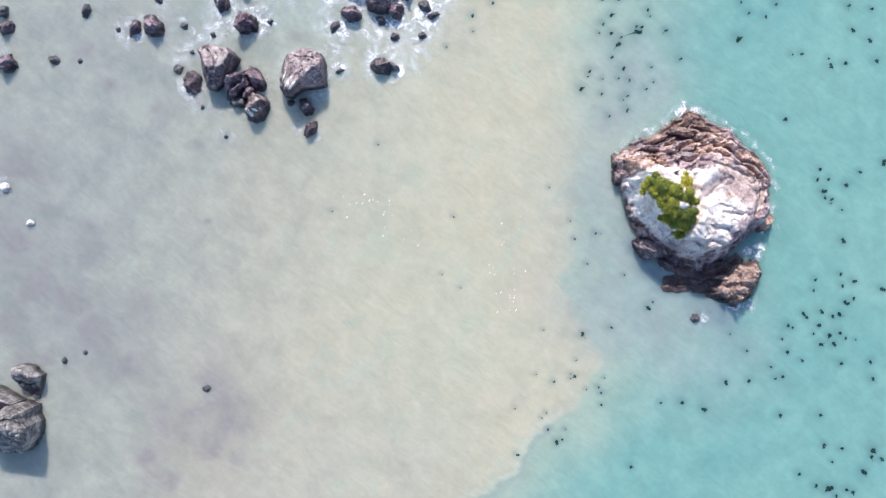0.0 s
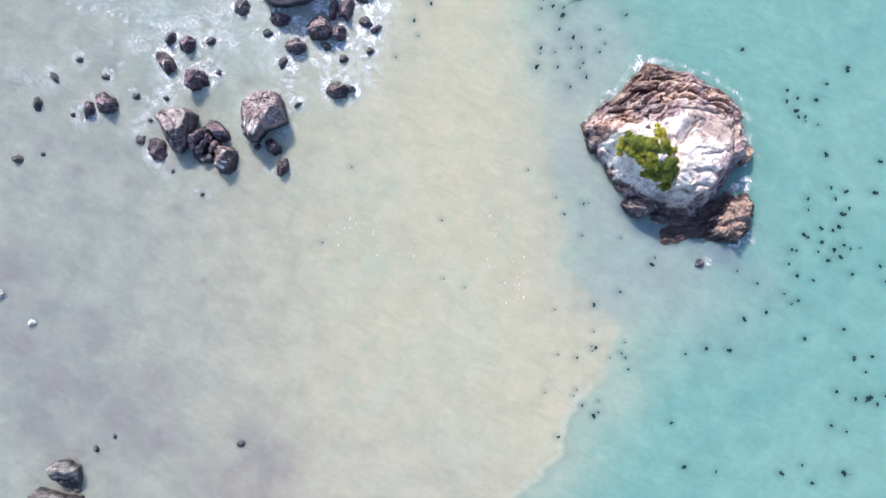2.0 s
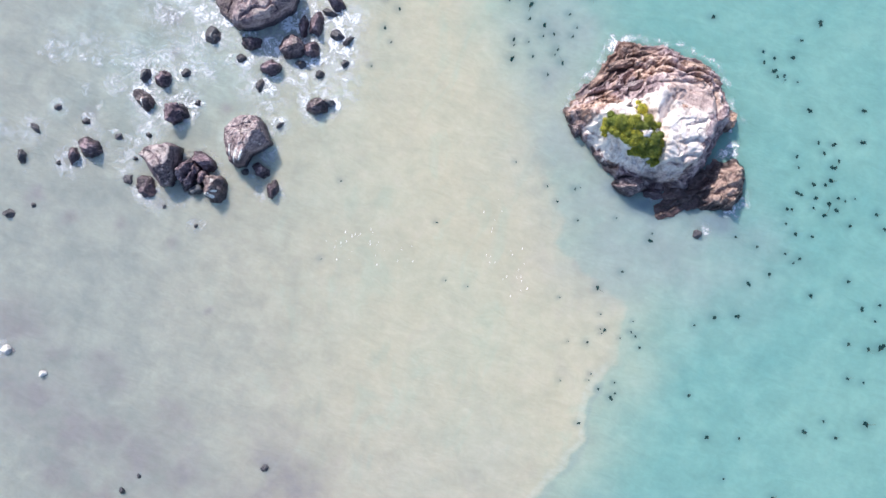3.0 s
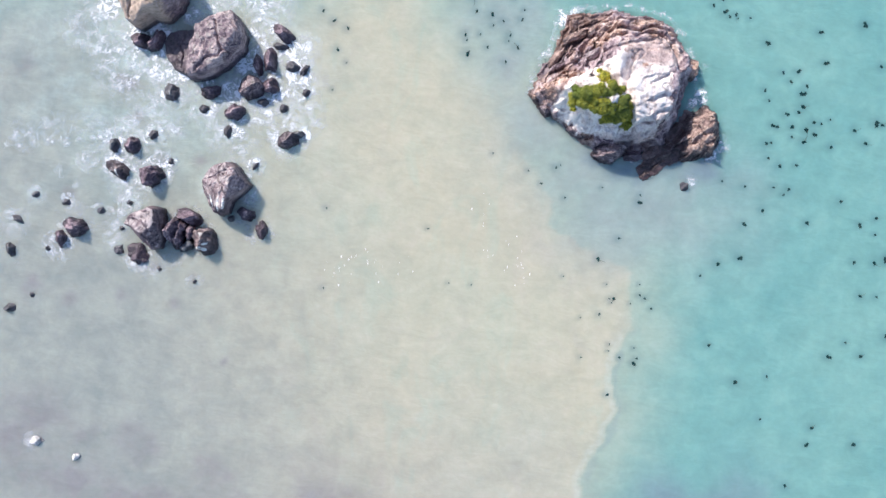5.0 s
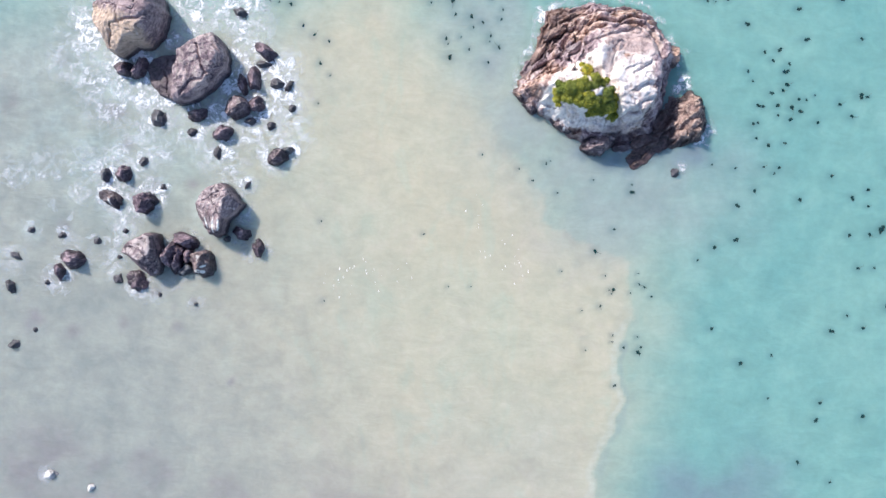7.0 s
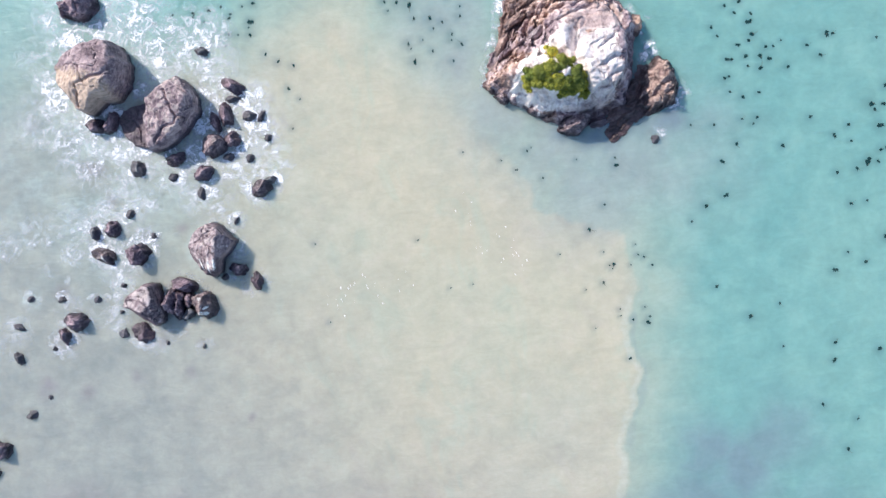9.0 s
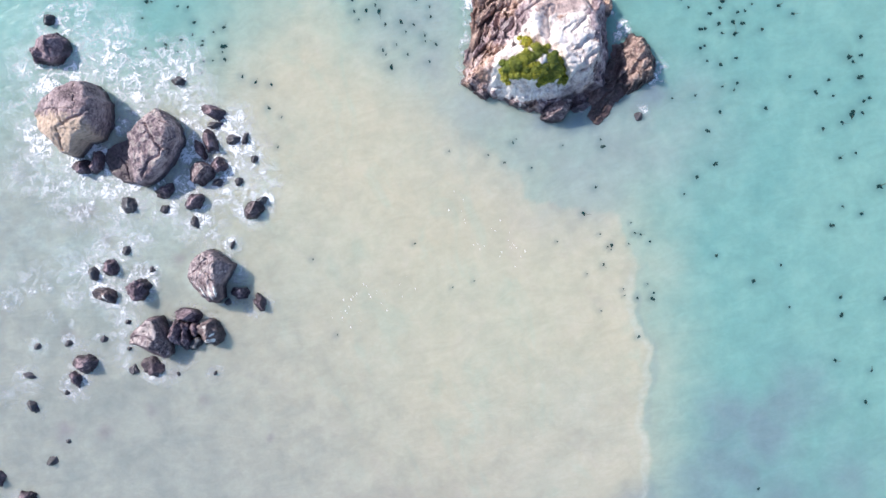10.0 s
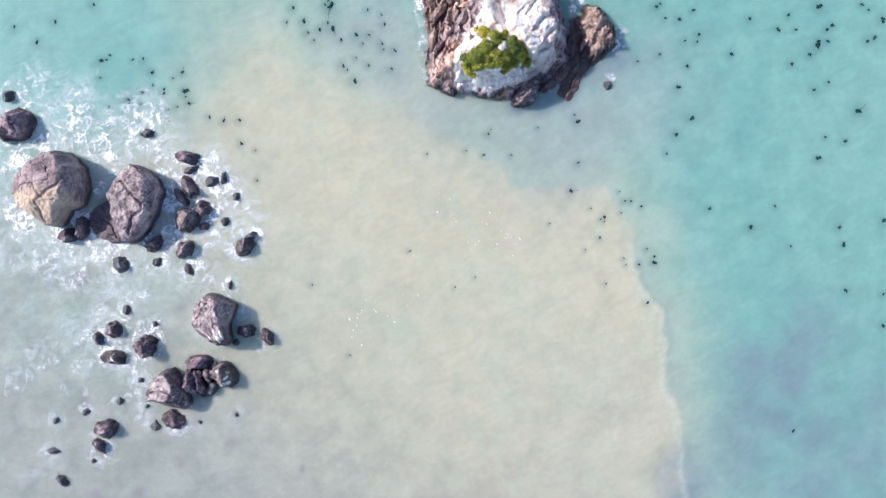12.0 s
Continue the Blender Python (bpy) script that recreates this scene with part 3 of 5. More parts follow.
def island_shape(x, y, d):
    """Ledges climb from the sunny shore to a smooth slope and a flat crown; the far sides are cliffs."""
    ex, ey = x - PEAK.x, y - PEAK.y
    far_out = np.hypot(ex, ey) + 0.01
    sunny = (ex * SUN_SIDE.x + ey * SUN_SIDE.y) / far_out
    north = (ex * NORTH_EAST.x + ey * NORTH_EAST.y) / far_out
    gentle = np.maximum(ramp(sunny, 0.6, 0.96), 0.55 * ramp(north, 0.2, 0.8) * ramp(sunny, -0.6, 0.1))
    slope = (2.6 - 1.2 * ramp(-ey / far_out, 0.5, 0.9)) * (1 - gentle) + 0.62 * gentle
    # a low bench lies under the eastern cliff
    bench = 0.3 * ramp(ex / far_out, 0.45, 0.8) * (1 - ramp(gentle, 0.0, 0.5))
    south = 0.28 * np.maximum(-ey - 3.6, 0)
    crown = 5.9 - south - 0.30 * np.maximum(-(ex * SUN_SIDE.x + ey * SUN_SIDE.y) - 1.6, 0) - np.maximum(ex * NORTH_EAST.x + ey * NORTH_EAST.y, -2) * (0.06 + 0.19 * ramp(ex * SUN_SIDE.x + ey * SUN_SIDE.y, -4.5, 0.0)) + 0.9 * (fractal(x / 3.5, y / 3.5, 3, 71) - 0.5)
    d = np.maximum(d, 0)
    flank = 0.35 * ramp(d, 0, 0.4) + 0.45 * np.minimum(d, bench) + slope * np.maximum(d - bench, 0)
    z = -0.7 * np.logaddexp(-flank / 0.7, -crown / 0.7)
    # strata that dip to the east, broken into steps below the pale slope
    cx, cy = 18.6, 19.0
    dip = 0.16 * (x - cx) - 0.10 * (y - cy) + 1.1 * (fractal(x / 3.0, y / 3.0, 3, 73) - 0.5)
    layer = (z + dip) / 0.8
    whole = np.floor(layer)
    step = (whole + ramp(layer - whole, 0.74, 1.0) - layer) * 0.8
    ledgy = gentle * (1 - ramp(z, 3.0, 4.2)) + 0.35
    z = z + step * ledgy * ramp(d, 0.05, 0.6)
    wx, wy = x + 0.7 * (fractal(x / 1.4, y / 1.4, 3, 75) - 0.5), y + 0.7 * (fractal(x / 1.4, y / 1.4, 3, 76) - 0.5)
    # joints: long slabs that follow the shore
    along = np.arctan2(ey, ex) * 7.5 + 1.2 * fractal(x / 2, y / 2, 2, 78)
    across = d + 0.7 * (fractal(x / 1.4, y / 1.4, 3, 75) - 0.5)
    # tilted slabs, each ending in a drop on its inland side
    slab = (across + 0.8 * (fractal(along / 5.0, across / 3.0, 3, 72) - 0.5)) / 1.25
    z = z + 0.42 * (slab - np.floor(slab) - 0.5) * gentle * (1 - ramp(z, 3.2, 4.4)) * ramp(d, 0.2, 0.9)
    near, following, chance, tilt = cells(along / 3.8, across / 0.85, 77)
    gap = 1 - ramp(following - near, 0.0, 0.08)
    lower = (1 - ramp(z, 3.4, 4.6)) * (0.25 + 0.75 * gentle)
    blocky = ramp(ex * NORTH_EAST.x + ey * NORTH_EAST.y, -0.5, 2.0) * ramp(z, 3.0, 4.0)
    z = z + (0.5 * (chance - 0.5) + 1.2 * tilt - 0.6 * gap) * (lower + 0.03) * ramp(d, 0.1, 0.8)
    near, following, chance, tilt = cells(wx / 2.3, wy / 1.5, 83)
    z = z + (0.35 * (chance - 0.5) + 1.2 * tilt - 0.14 * (1 - ramp(following - near, 0.0, 0.05))) * (0.22 * blocky + 0.15)
    near, following, chance, tilt = cells((wx + wy) / 0.75, (wy - wx) / 0.45, 87)
    z = z + (0.16 * (chance - 0.5) + 0.7 * tilt - 0.10 * (1 - ramp(following - near, 0.0, 0.10))) * (0.04 + 0.16 * lower + 0.10 * blocky)
    # thin cracks in the crown
    shard = np.abs(2 * fractal(wx / 3.0 + 0.2 * wy, wy / 2.0, 4, 82) - 1)
    z = z + 0.20 * (ramp(shard, 0.0, 0.06) - 1.0) * ramp(z, 3.0, 4.0) * ramp(fractal(x / 2.6, y / 2.6, 2, 84), 0.38, 0.55)
    # long cracks that run with the shore
    crack = np.abs(2 * fractal(along / 6.0, across / 0.75, 3, 88) - 1)
    z = z - 0.75 * (1 - ramp(crack, 0.0, 0.07)) * lower * ramp(d, 0.3, 0.9) * ramp(fractal(along / 2.5, across / 2.0, 2, 89), 0.35, 0.55)
    # cracks under the ledges, the gully beside the bushes, grooves in the far slope, a pit
    for depth, steep, soft, run in (
        (1.0, 0.14, 0.34, [(12.6, 24.0), (14.2, 24.7), (16.1, 24.3), (18.0, 25.1), (19.9, 24.7), (21.8, 25.4), (23.7, 25.1), (24.9, 25.2)]),
        (0.55, 0.1, 0.26, [(13.7, 25.4), (15.9, 26.1), (18.1, 26.2), (20.0, 26.1), (21.9, 26.6), (23.8, 26.6)]),
        (0.7, 0.12, 0.3, [(16.6, 23.7), (18.2, 24.3), (19.4, 23.9), (20.7, 24.4), (22.3, 24.3)]),
        (0.85, 0.12, 0.3, [(9.6, 19.5), (11.0, 20.2), (12.6, 20.8), (13.8, 21.5), (14.3, 22.4)]),
        (0.5, 0.1, 0.25, [(10.5, 21.6), (11.8, 22.8), (13.0, 23.7), (14.0, 24.1)]),
        (0.45, 0.1, 0.25, [(9.0, 18.5), (9.9, 20.1), (11.1, 21.8), (12.2, 23.3), (13.1, 24.4)]),
        (0.35, 0.1, 0.25, [(14.6, 21.6), (16.2, 22.4), (17.7, 22.5), (19.6, 23.2), (21.4, 23.6)]),
        (1.0, 0.25, 0.5, [(23.8, 23.8), (24.4, 22.2), (24.8, 20.6), (25.1, 18.8), (24.9, 16.9)]),
        (0.5, 0.12, 0.3, [(22.8, 24.1), (23.5, 23.1), (25.1, 22.8)]),
        (0.55, 0.25, 0.9, [(16.6, 20.4), (17.2, 19.2), (17.8, 18.1)]),
        (1.5, 0.35, 1.3, [(19.2, 19.9), (18.8, 18.1), (19.3, 16.6), (19.5, 14.8), (20.1, 13.0)]),
        (1.0, 0.12, 0.22, [(20.2, 14.4), (20.8, 14.7), (21.6, 14.8)]),
        (0.45, 0.12, 0.4, [(21.4, 18.7), (22.6, 19.6), (23.3, 20.0)]),
        (0.4, 0.1, 0.35, [(20.8, 16.9), (22.5, 17.6), (24.0, 17.5)]),
        (0.4, 0.1, 0.35, [(21.4, 15.2), (23.0, 15.9), (24.1, 15.8)]),
        (0.35, 0.1, 0.3, [(21.2, 13.8), (22.7, 14.4), (23.7, 14.5)]),
        (0.7, 0.15, 0.4, [(13.6, 12.7), (15.7, 13.5), (18.2, 12.8), (20.7, 12.5), (22.5, 13.1)]),
        (0.7, 0.15, 0.4, [(15.9, 11.9), (17.1, 12.6), (19.2, 12.3)]),
        (0.5, 0.12, 0.3, [(12.5, 14.7), (13.5, 13.6), (14.2, 12.1)]),
    ):
        z = z - depth * crease(wx, wy, steep, soft, *run)
    # fine bedding that runs north-east
    run, over = wx * NORTH_EAST.x + wy * NORTH_EAST.y, wx * SUN_SIDE.x + wy * SUN_SIDE.y
    smooth = 1 - 0.74 * ramp(z, 3.2, 4.2)
    z = z + smooth * (0.5 * (fractal(run / 2.4, over / 0.6, 4, 81) - 0.5) + 0.3 * (fractal(x / 0.7, y / 0.7, 4, 79) - 0.5))
    return np.maximum(z, 0.02 + 0.3 * fractal(x / 0.5, y / 0.5, 3, 81))


island = new("island")
tagged(island, "rugged brown rock islet with white guano top in shallow sea", "rock island")
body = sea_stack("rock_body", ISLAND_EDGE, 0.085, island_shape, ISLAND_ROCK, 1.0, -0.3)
body.parent = island
at = np.array([v.co for v in body.data.vertices])
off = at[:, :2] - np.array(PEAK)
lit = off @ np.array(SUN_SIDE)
ragged = 1.3 * (fractal(at[:, 0] / 1.2, at[:, 1] / 1.2, 5, 85) - 0.5)
edge_of_white = inside(at[:, 0], at[:, 1], GUANO_EDGE) + ragged
edge_of_rose = inside(at[:, 0], at[:, 1], ROSY_EDGE) + ragged
give(body, "guano", np.maximum(ramp(edge_of_white, -0.5, 0.6), 0.85 * ramp(edge_of_rose, -0.4, 0.5)))
# painted shade: mauve share of the eastern and southern flanks
give(body, "shade_tint", np.maximum(ramp(-off[:, 1] - 0.35 * np.abs(off[:, 0]) + ragged, 3.6, 5.0), ramp(off[:, 0] + 1.5 * (fractal(at[:, 0] / 1.5, at[:, 1] / 1.5, 3, 86) - 0.5), 3.5, 5.5)) * 0.95)
# beside the rosy zone, slopes away from the sun get painted shade
give(body, "rosy_and_shaded", np.maximum(ramp(edge_of_rose, -0.3, 0.5), np.maximum(0.45 * ramp(-lit + ragged, 2.6, 5.0), 0.75 * ramp(-off[:, 1] + 0.3 * off[:, 0] + 1.5 * ragged, 3.6, 5.2))))


def outcrop(name, x, y, length, width, turn, height, seed, mat, parent, base=0.0, label=""):
    """An angular lump or slab of rock as a part of a larger one."""
    bm = chiselled(length, width, height, seed, 5, 11, turn)
    ob = part(name, bm, mat, parent, label)
    ob.matrix_world = pose(x, y, base, 0, 0, turn)
    return ob


def reef_shape(x, y, d):
    # low west half sits in the dark wet band, which doubles as islet shadow
    z = (0.45 + 1.75 * ramp(x + 0.5 * fractal(x / 1.2, y / 1.2, 2, 92), 26.5, 28.3)) * ramp(d, -0.1, 1.6) * (0.6 + 0.8 * fractal(x / 2, y / 2, 3, 91))
    near, following, chance, tilt = cells((x * 0.8 + y * 0.6) / 2.0 + 0.5 * fractal(x / 0.9, y / 0.9, 3, 94), (y * 0.8 - x * 0.6) / 0.8 + 0.5 * fractal(x / 0.9, y / 0.9, 3, 96), 93)
    z = z + 0.35 * (chance - 0.5) + 1.1 * tilt - 0.22 * (1 - ramp(following - near, 0.0, 0.10)) + 0.7 * (fractal(x / 0.5, y / 0.5, 4, 95) - 0.5)
    return np.maximum(z, 0.1) * ramp(d, -0.05, 0.3)


reef = sea_stack("reef", REEF_EDGE, 0.10, reef_shape, REEF_ROCK, 0.7, 0.25)
tagged(reef, "low brown jagged rock awash beside the white islet", "rock")


for row in (
    ("side_rock", 26.93, 21.50, 0.84, 1.35, -10, 1.8, 201, REEF_ROCK, island, 0, "brown knob at the foot of the cliff"),
    ("foot_rock", 18.19, 11.64, 2.19, 1.29, 8, 2.4, 202, PALE_ROCK, island, 0, "purplish lump at the foot of the cliff"),
    ("foot_rock", 13.80, 13.99, 1.55, 0.64, -38, 1.6, 203, PALE_ROCK, island, 0, "purplish lump at the foot of the cliff"),
    ("foot_rock", 25.41, 14.05, 1.7, 0.9, 52, 0.6, 215, REEF_ROCK, island, 0, "wet brown shelf at the foot of the cliff"),
    ("foot_rock", 22.9, 12.0, 1.5, 0.75, 30, 0.5, 216, REEF_ROCK, island, 0, "wet brown shelf at the foot of the cliff"),
    ("foot_rock", 20.89, 11.47, 1.29, 0.71, 10, 0.9, 217, DARK_ROCK, island, 0, "dark wet shelf at the foot of the cliff"),
    ("point_rock", 9.34, 17.47, 1.03, 0.58, -35, 1.2, 204, REEF_ROCK, island, 0.0, ""),
    ("point_rock", 10.47, 16.03, 1.03, 0.64, -35, 1.6, 205, GREAT_ROCK, island, 0.0, ""),
    ("ledge", 13.75, 24.57, 1.93, 0.58, 30, 1.0, 206, REEF_ROCK, island, 0.5, ""),
    ("ledge", 16.92, 25.83, 2.19, 0.64, 12, 0.9, 207, REEF_ROCK, island, 0.6, ""),
    ("ledge", 21.40, 26.30, 2.06, 0.58, -4, 0.9, 208, REEF_ROCK, island, 0.5, ""),
    ("ledge", 11.51, 22.01, 1.55, 0.52, 52, 0.9, 209, REEF_ROCK, island, 0.6, ""),
    ("ledge", 10.26, 19.50, 1.16, 0.45, 50, 0.8, 210, REEF_ROCK, island, 0.5, ""),
    ("slab", 18.85, 23.74, 1.67, 0.77, 25, 0.7, 211, PALE_ROCK, island, 1.9, ""),
    ("slab", 21.67, 24.50, 1.29, 0.52, 18, 0.6, 212, REEF_ROCK, island, 1.5, ""),
    ("slab", 15.39, 22.27, 1.67, 0.58, 30, 0.7, 213, PALE_ROCK, island, 2.0, ""),
    ("slab", 23.85, 25.12, 1.16, 0.45, -10, 0.7, 214, REEF_ROCK, island, 0.9, ""),
):
    outcrop(*row)


# ---- boulders ----
KINDS = {
    "great": (GREAT_ROCK, "great_boulder", "huge rounded purplish brown boulder standing in foaming water", 6),
    "ochre": (OCHRE_ROCK, "great_boulder", "huge pink and ochre stained boulder standing in foaming water", 6),
    "boulder": (DARK_ROCK, "boulder", "dark wet angular boulder standing in shallow sea", 5),
    "streaked": (STREAKED_ROCK, "boulder", "dark boulder streaked with white bird droppings", 5),
    "pale": (PALE_ROCK, "boulder", "brown boulder with a pale sunlit top in the sea", 5),
    "grey": (GREY_ROCK, "boulder", "large cracked grey boulder beside others in milky water", 6),
    "stone": (AWASH_ROCK, "stone", "small dark stone awash in shallow sea", 4),
    "chalk": (CHALK_ROCK, "stone", "small whitish stone awash in grey water", 4),
}


def crust(ob, x, y, length, width, turn, seed):
    """A ragged streak of bird droppings that lies on a boulder's surface."""
    from mathutils.bvhtree import BVHTree
    local = ob.matrix_world.inverted()
    tree = BVHTree.FromPolygons([v.co for v in ob.data.vertices], [list(p.vertices) for p in ob.data.polygons])
    bm = bmesh.new()
    rings = []
    for k in range(5):
        ring = []
        for n in range(18):
            a = 2 * math.pi * n / 18
            r = k / 4 * (1 + 0.35 * noise.noise(Vector((math.cos(a) * 1.5, math.sin(a) * 1.5, seed))))
            u, v = math.cos(a) * r * length, math.sin(a) * r * width
            c, s = math.cos(radians(turn)), math.sin(radians(turn))
            spot = local @ Vector((x + u * c - v * s, y + u * s + v * c, 30))
            hit = tree.ray_cast(spot, Vector((0, 0, -1)))
            z = hit[0].z if hit[0] else 0.0
            ring.append(bm.verts.new((spot.x, spot.y, z + 0.03 * (1 - k / 4) + 0.004)))
        rings.append(ring)
    for low, high in zip(rings, rings[1:]):
        for n in range(18):
            bm.faces.new((low[n], low[(n + 1) % 18], high[(n + 1) % 18], high[n]))
    bmesh.ops.remove_doubles(bm, verts=bm.verts, dist=0.002)
    return part("droppings_streak", bm, CRUST, ob, "white streak of bird droppings")


collars, footprints = [], []


def rock(kind, x, y, length, width, turn, height, seed, ridge=None):
    mat, name, label, detail = KINDS[kind]
    cuts = 1 if ridge else 12 if kind == "pale" else 11
    ob = part(name, chiselled(length, width, height, seed, detail, cuts, turn, ridge), mat)
    ob.matrix_world = pose(x, y, 0, 0, 0, turn)
    collars.append((x, y, max(length, width)))
    footprints.append((x, y, length, width, radians(turn)))
    group = "boulders along the shore" if name == "boulder" else "small stones awash" if name == "stone" else "huge boulders in the surf"
    return tagged(ob, label, "boulder" if "boulder" in name else "stone", group)


def sculpted(kind, outline, height, shoulder, seed, facets=(), seams=(), sinks=()):
    """A large weathered boulder: steep round its outline, cut by tilted planes, cracked along seams."""
    mat, name, label = KINDS[kind][:3]
    xs, ys = np.array(outline).T
    step = 0.06
    hx, hy = np.arange(xs.min() - 1.2, xs.max() + 1.2, step), np.arange(ys.min() - 1.2, ys.max() + 1.2, step)
    x, y = np.meshgrid(hx, hy)
    wx = x + 0.55 * (fractal(x / 1.3, y / 1.3, 4, seed) - 0.5)
    wy = y + 0.55 * (fractal(x / 1.3, y / 1.3, 4, seed + 5) - 0.5)
    d = inside(wx, wy, outline) + 0.1
    k = np.clip(d / shoulder, 0, 1)
    z = height * (0.30 + 0.70 * np.sqrt(1 - (1 - k) ** 2)) + 0.12 * np.clip(d - shoulder, 0, 2)
    for px, py, level, bearing, slope in facets:
        c, w = math.cos(radians(bearing)), math.sin(radians(bearing))
        plane = level - slope * ((wx - px) * c + (wy - py) * w)
        z = -0.13 * np.logaddexp(-z / 0.13, -plane / 0.13)
    for drop, area in sinks:
        z = z - drop * ramp(inside(wx, wy, area), -0.12, 0.12)
    # bedding that weathers into thin steps, hollows and pits
    layer = (z + 0.35 * (x - xs.mean()) - 0.25 * (y - ys.mean()) + 0.9 * (fractal(x / 2.2, y / 2.2, 3, seed + 7) - 0.5)) / 0.42
    whole = np.floor(layer)
    z = z + 0.17 * (whole + ramp(layer - whole, 0.62, 1.0) - layer) * 0.42 * ramp(fractal(x / 1.7, y / 1.7, 3, seed + 9), 0.38, 0.6) * 2
    z = z + 0.34 * (fractal(x / 1.9, y / 1.9, 4, seed + 11) - 0.5) + 0.30 * (fractal(x / 0.5, y / 0.5, 4, seed + 13) - 0.5)
    crack = np.abs(2 * fractal(wx / 2.6, wy / 2.6, 4, seed + 15) - 1)
    z = z - 0.22 * (1 - ramp(crack, 0.0, 0.05)) * ramp(fractal(x / 2.0, y / 2.0, 2, seed + 17), 0.4, 0.6)
    for depth, wide, run in seams:
        z = z - depth * crease(wx, wy, wide, wide * 1.5, *run)
    z = np.maximum(z, 0.25) * ramp(d, -0.02, 0.12) - 0.9 * (1 - ramp(d, -0.1, 0.05))
    quads = sheet_faces(len(hx), len(hy))
    quads = quads[(d.ravel()[quads] > -0.15).any(1)]
    used, quads = np.unique(quads, return_inverse=True)
    ob = from_arrays(name, np.stack([x.ravel(), y.ravel(), z.ravel()], 1)[used], quads.reshape(-1, 4), mat)
    collars.append((xs.mean(), ys.mean(), max(np.ptp(xs), np.ptp(ys)) / 2))
    return tagged(ob, label, "boulder", "boulders along the shore" if name == "boulder" else "huge boulders in the surf")


sculpted("ochre", [(-37.67, 28.08), (-36.68, 29.26), (-34.54, 30.19), (-32.42, 30.33), (-31.34, 29.89), (-30.54, 28.85), (-30.18, 27.31), (-30.71, 25.12), (-32.07, 23.83), (-33.55, 23.76), (-35.25, 22.72), (-36.36, 23.12), (-36.87, 24.46), (-37.61, 26.17)], 5.0, 1.5, 1,
         facets=((-29.3, 26.44, 4.6, 20, 1.8), (-31.91, 23.03, 4.3, -55, 2.2), (-34.72, 25.35, 4.4, -125, 0.5), (-35.1, 28.11, 4.2, 160, 0.5), (-31.65, 28.29, 4.6, 95, 0.3), ),
         seams=((0.3, 0.12, [(-35.93, 23.35), (-35.24, 25.65), (-33.82, 25.62), (-32.05, 25.73), (-30.56, 26.54)]), (0.22, 0.09, [(-36.08, 28.04), (-34.48, 27.08), (-34.26, 25.54)]), (0.5, 0.25, [(-29.98, 26.97), (-30.22, 25.05), (-31.3, 23.18)]), ))
sculpted("great", [(-28.98, 23.17), (-27.74, 23.68), (-26.37, 24.6), (-24.85, 24.91), (-23.95, 23.88), (-23.37, 22.28), (-23.63, 20.67), (-24.98, 19.31), (-26.65, 18.16), (-28.26, 17.38), (-29.23, 17.24), (-30.25, 17.86), (-31.64, 18.49), (-32.6, 19.92), (-32.97, 21.55), (-32.22, 22.67), (-30.23, 22.98)], 3.9, 1.3, 2,
         facets=((-27.17, 18.01, 3.1, -65, 1.4), (-23.02, 20.48, 3.1, -25, 1.6), (-26.68, 20.04, 3.6, -100, 0.25), (-26.99, 21.27, 3.6, 170, 0.32), (-24.84, 22.81, 3.6, 80, 0.5), ),
         seams=((0.45, 0.1, [(-26.29, 23.46), (-25.98, 21.92), (-25.61, 20.99), (-25.24, 20.26), (-24.38, 20.01)]), (0.35, 0.09, [(-28.33, 17.96), (-27.1, 19.32), (-25.86, 19.69), (-25.43, 20.31)]), (0.3, 0.09, [(-24.6, 23.49), (-23.67, 22.25), (-23.8, 21.02), (-24.6, 20.71)]), (0.3, 0.08, [(-31.13, 21.17), (-30.5, 19.91), (-30.63, 18.65)]), ), sinks=((1.9, [(-28.69, 23.16), (-28.81, 21.72), (-29.25, 20.65), (-29.13, 19.4), (-29.5, 16.89), (-31.64, 17.33), (-34.15, 20.78), (-33.52, 23.6), (-29.75, 24.23)]), ))
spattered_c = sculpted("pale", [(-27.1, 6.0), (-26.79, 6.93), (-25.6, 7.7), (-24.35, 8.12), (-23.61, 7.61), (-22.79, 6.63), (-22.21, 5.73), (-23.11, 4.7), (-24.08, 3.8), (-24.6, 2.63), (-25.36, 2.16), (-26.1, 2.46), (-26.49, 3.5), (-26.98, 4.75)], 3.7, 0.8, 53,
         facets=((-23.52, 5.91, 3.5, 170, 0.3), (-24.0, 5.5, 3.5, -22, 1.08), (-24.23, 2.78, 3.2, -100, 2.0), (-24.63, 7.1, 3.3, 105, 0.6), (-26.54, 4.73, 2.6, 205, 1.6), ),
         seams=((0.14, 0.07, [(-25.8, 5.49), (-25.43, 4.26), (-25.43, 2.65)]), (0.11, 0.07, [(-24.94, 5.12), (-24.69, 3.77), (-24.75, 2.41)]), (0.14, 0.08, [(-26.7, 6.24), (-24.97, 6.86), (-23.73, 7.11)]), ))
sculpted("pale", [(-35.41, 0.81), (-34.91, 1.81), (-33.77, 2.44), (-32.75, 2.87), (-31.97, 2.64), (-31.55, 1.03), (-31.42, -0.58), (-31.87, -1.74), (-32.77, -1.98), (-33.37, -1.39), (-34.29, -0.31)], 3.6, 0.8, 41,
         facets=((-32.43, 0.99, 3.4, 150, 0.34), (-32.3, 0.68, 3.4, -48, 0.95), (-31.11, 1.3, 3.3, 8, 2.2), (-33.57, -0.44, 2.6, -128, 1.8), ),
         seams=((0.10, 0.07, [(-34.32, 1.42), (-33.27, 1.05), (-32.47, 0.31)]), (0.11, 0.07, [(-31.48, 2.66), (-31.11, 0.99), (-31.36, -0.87)]), ))
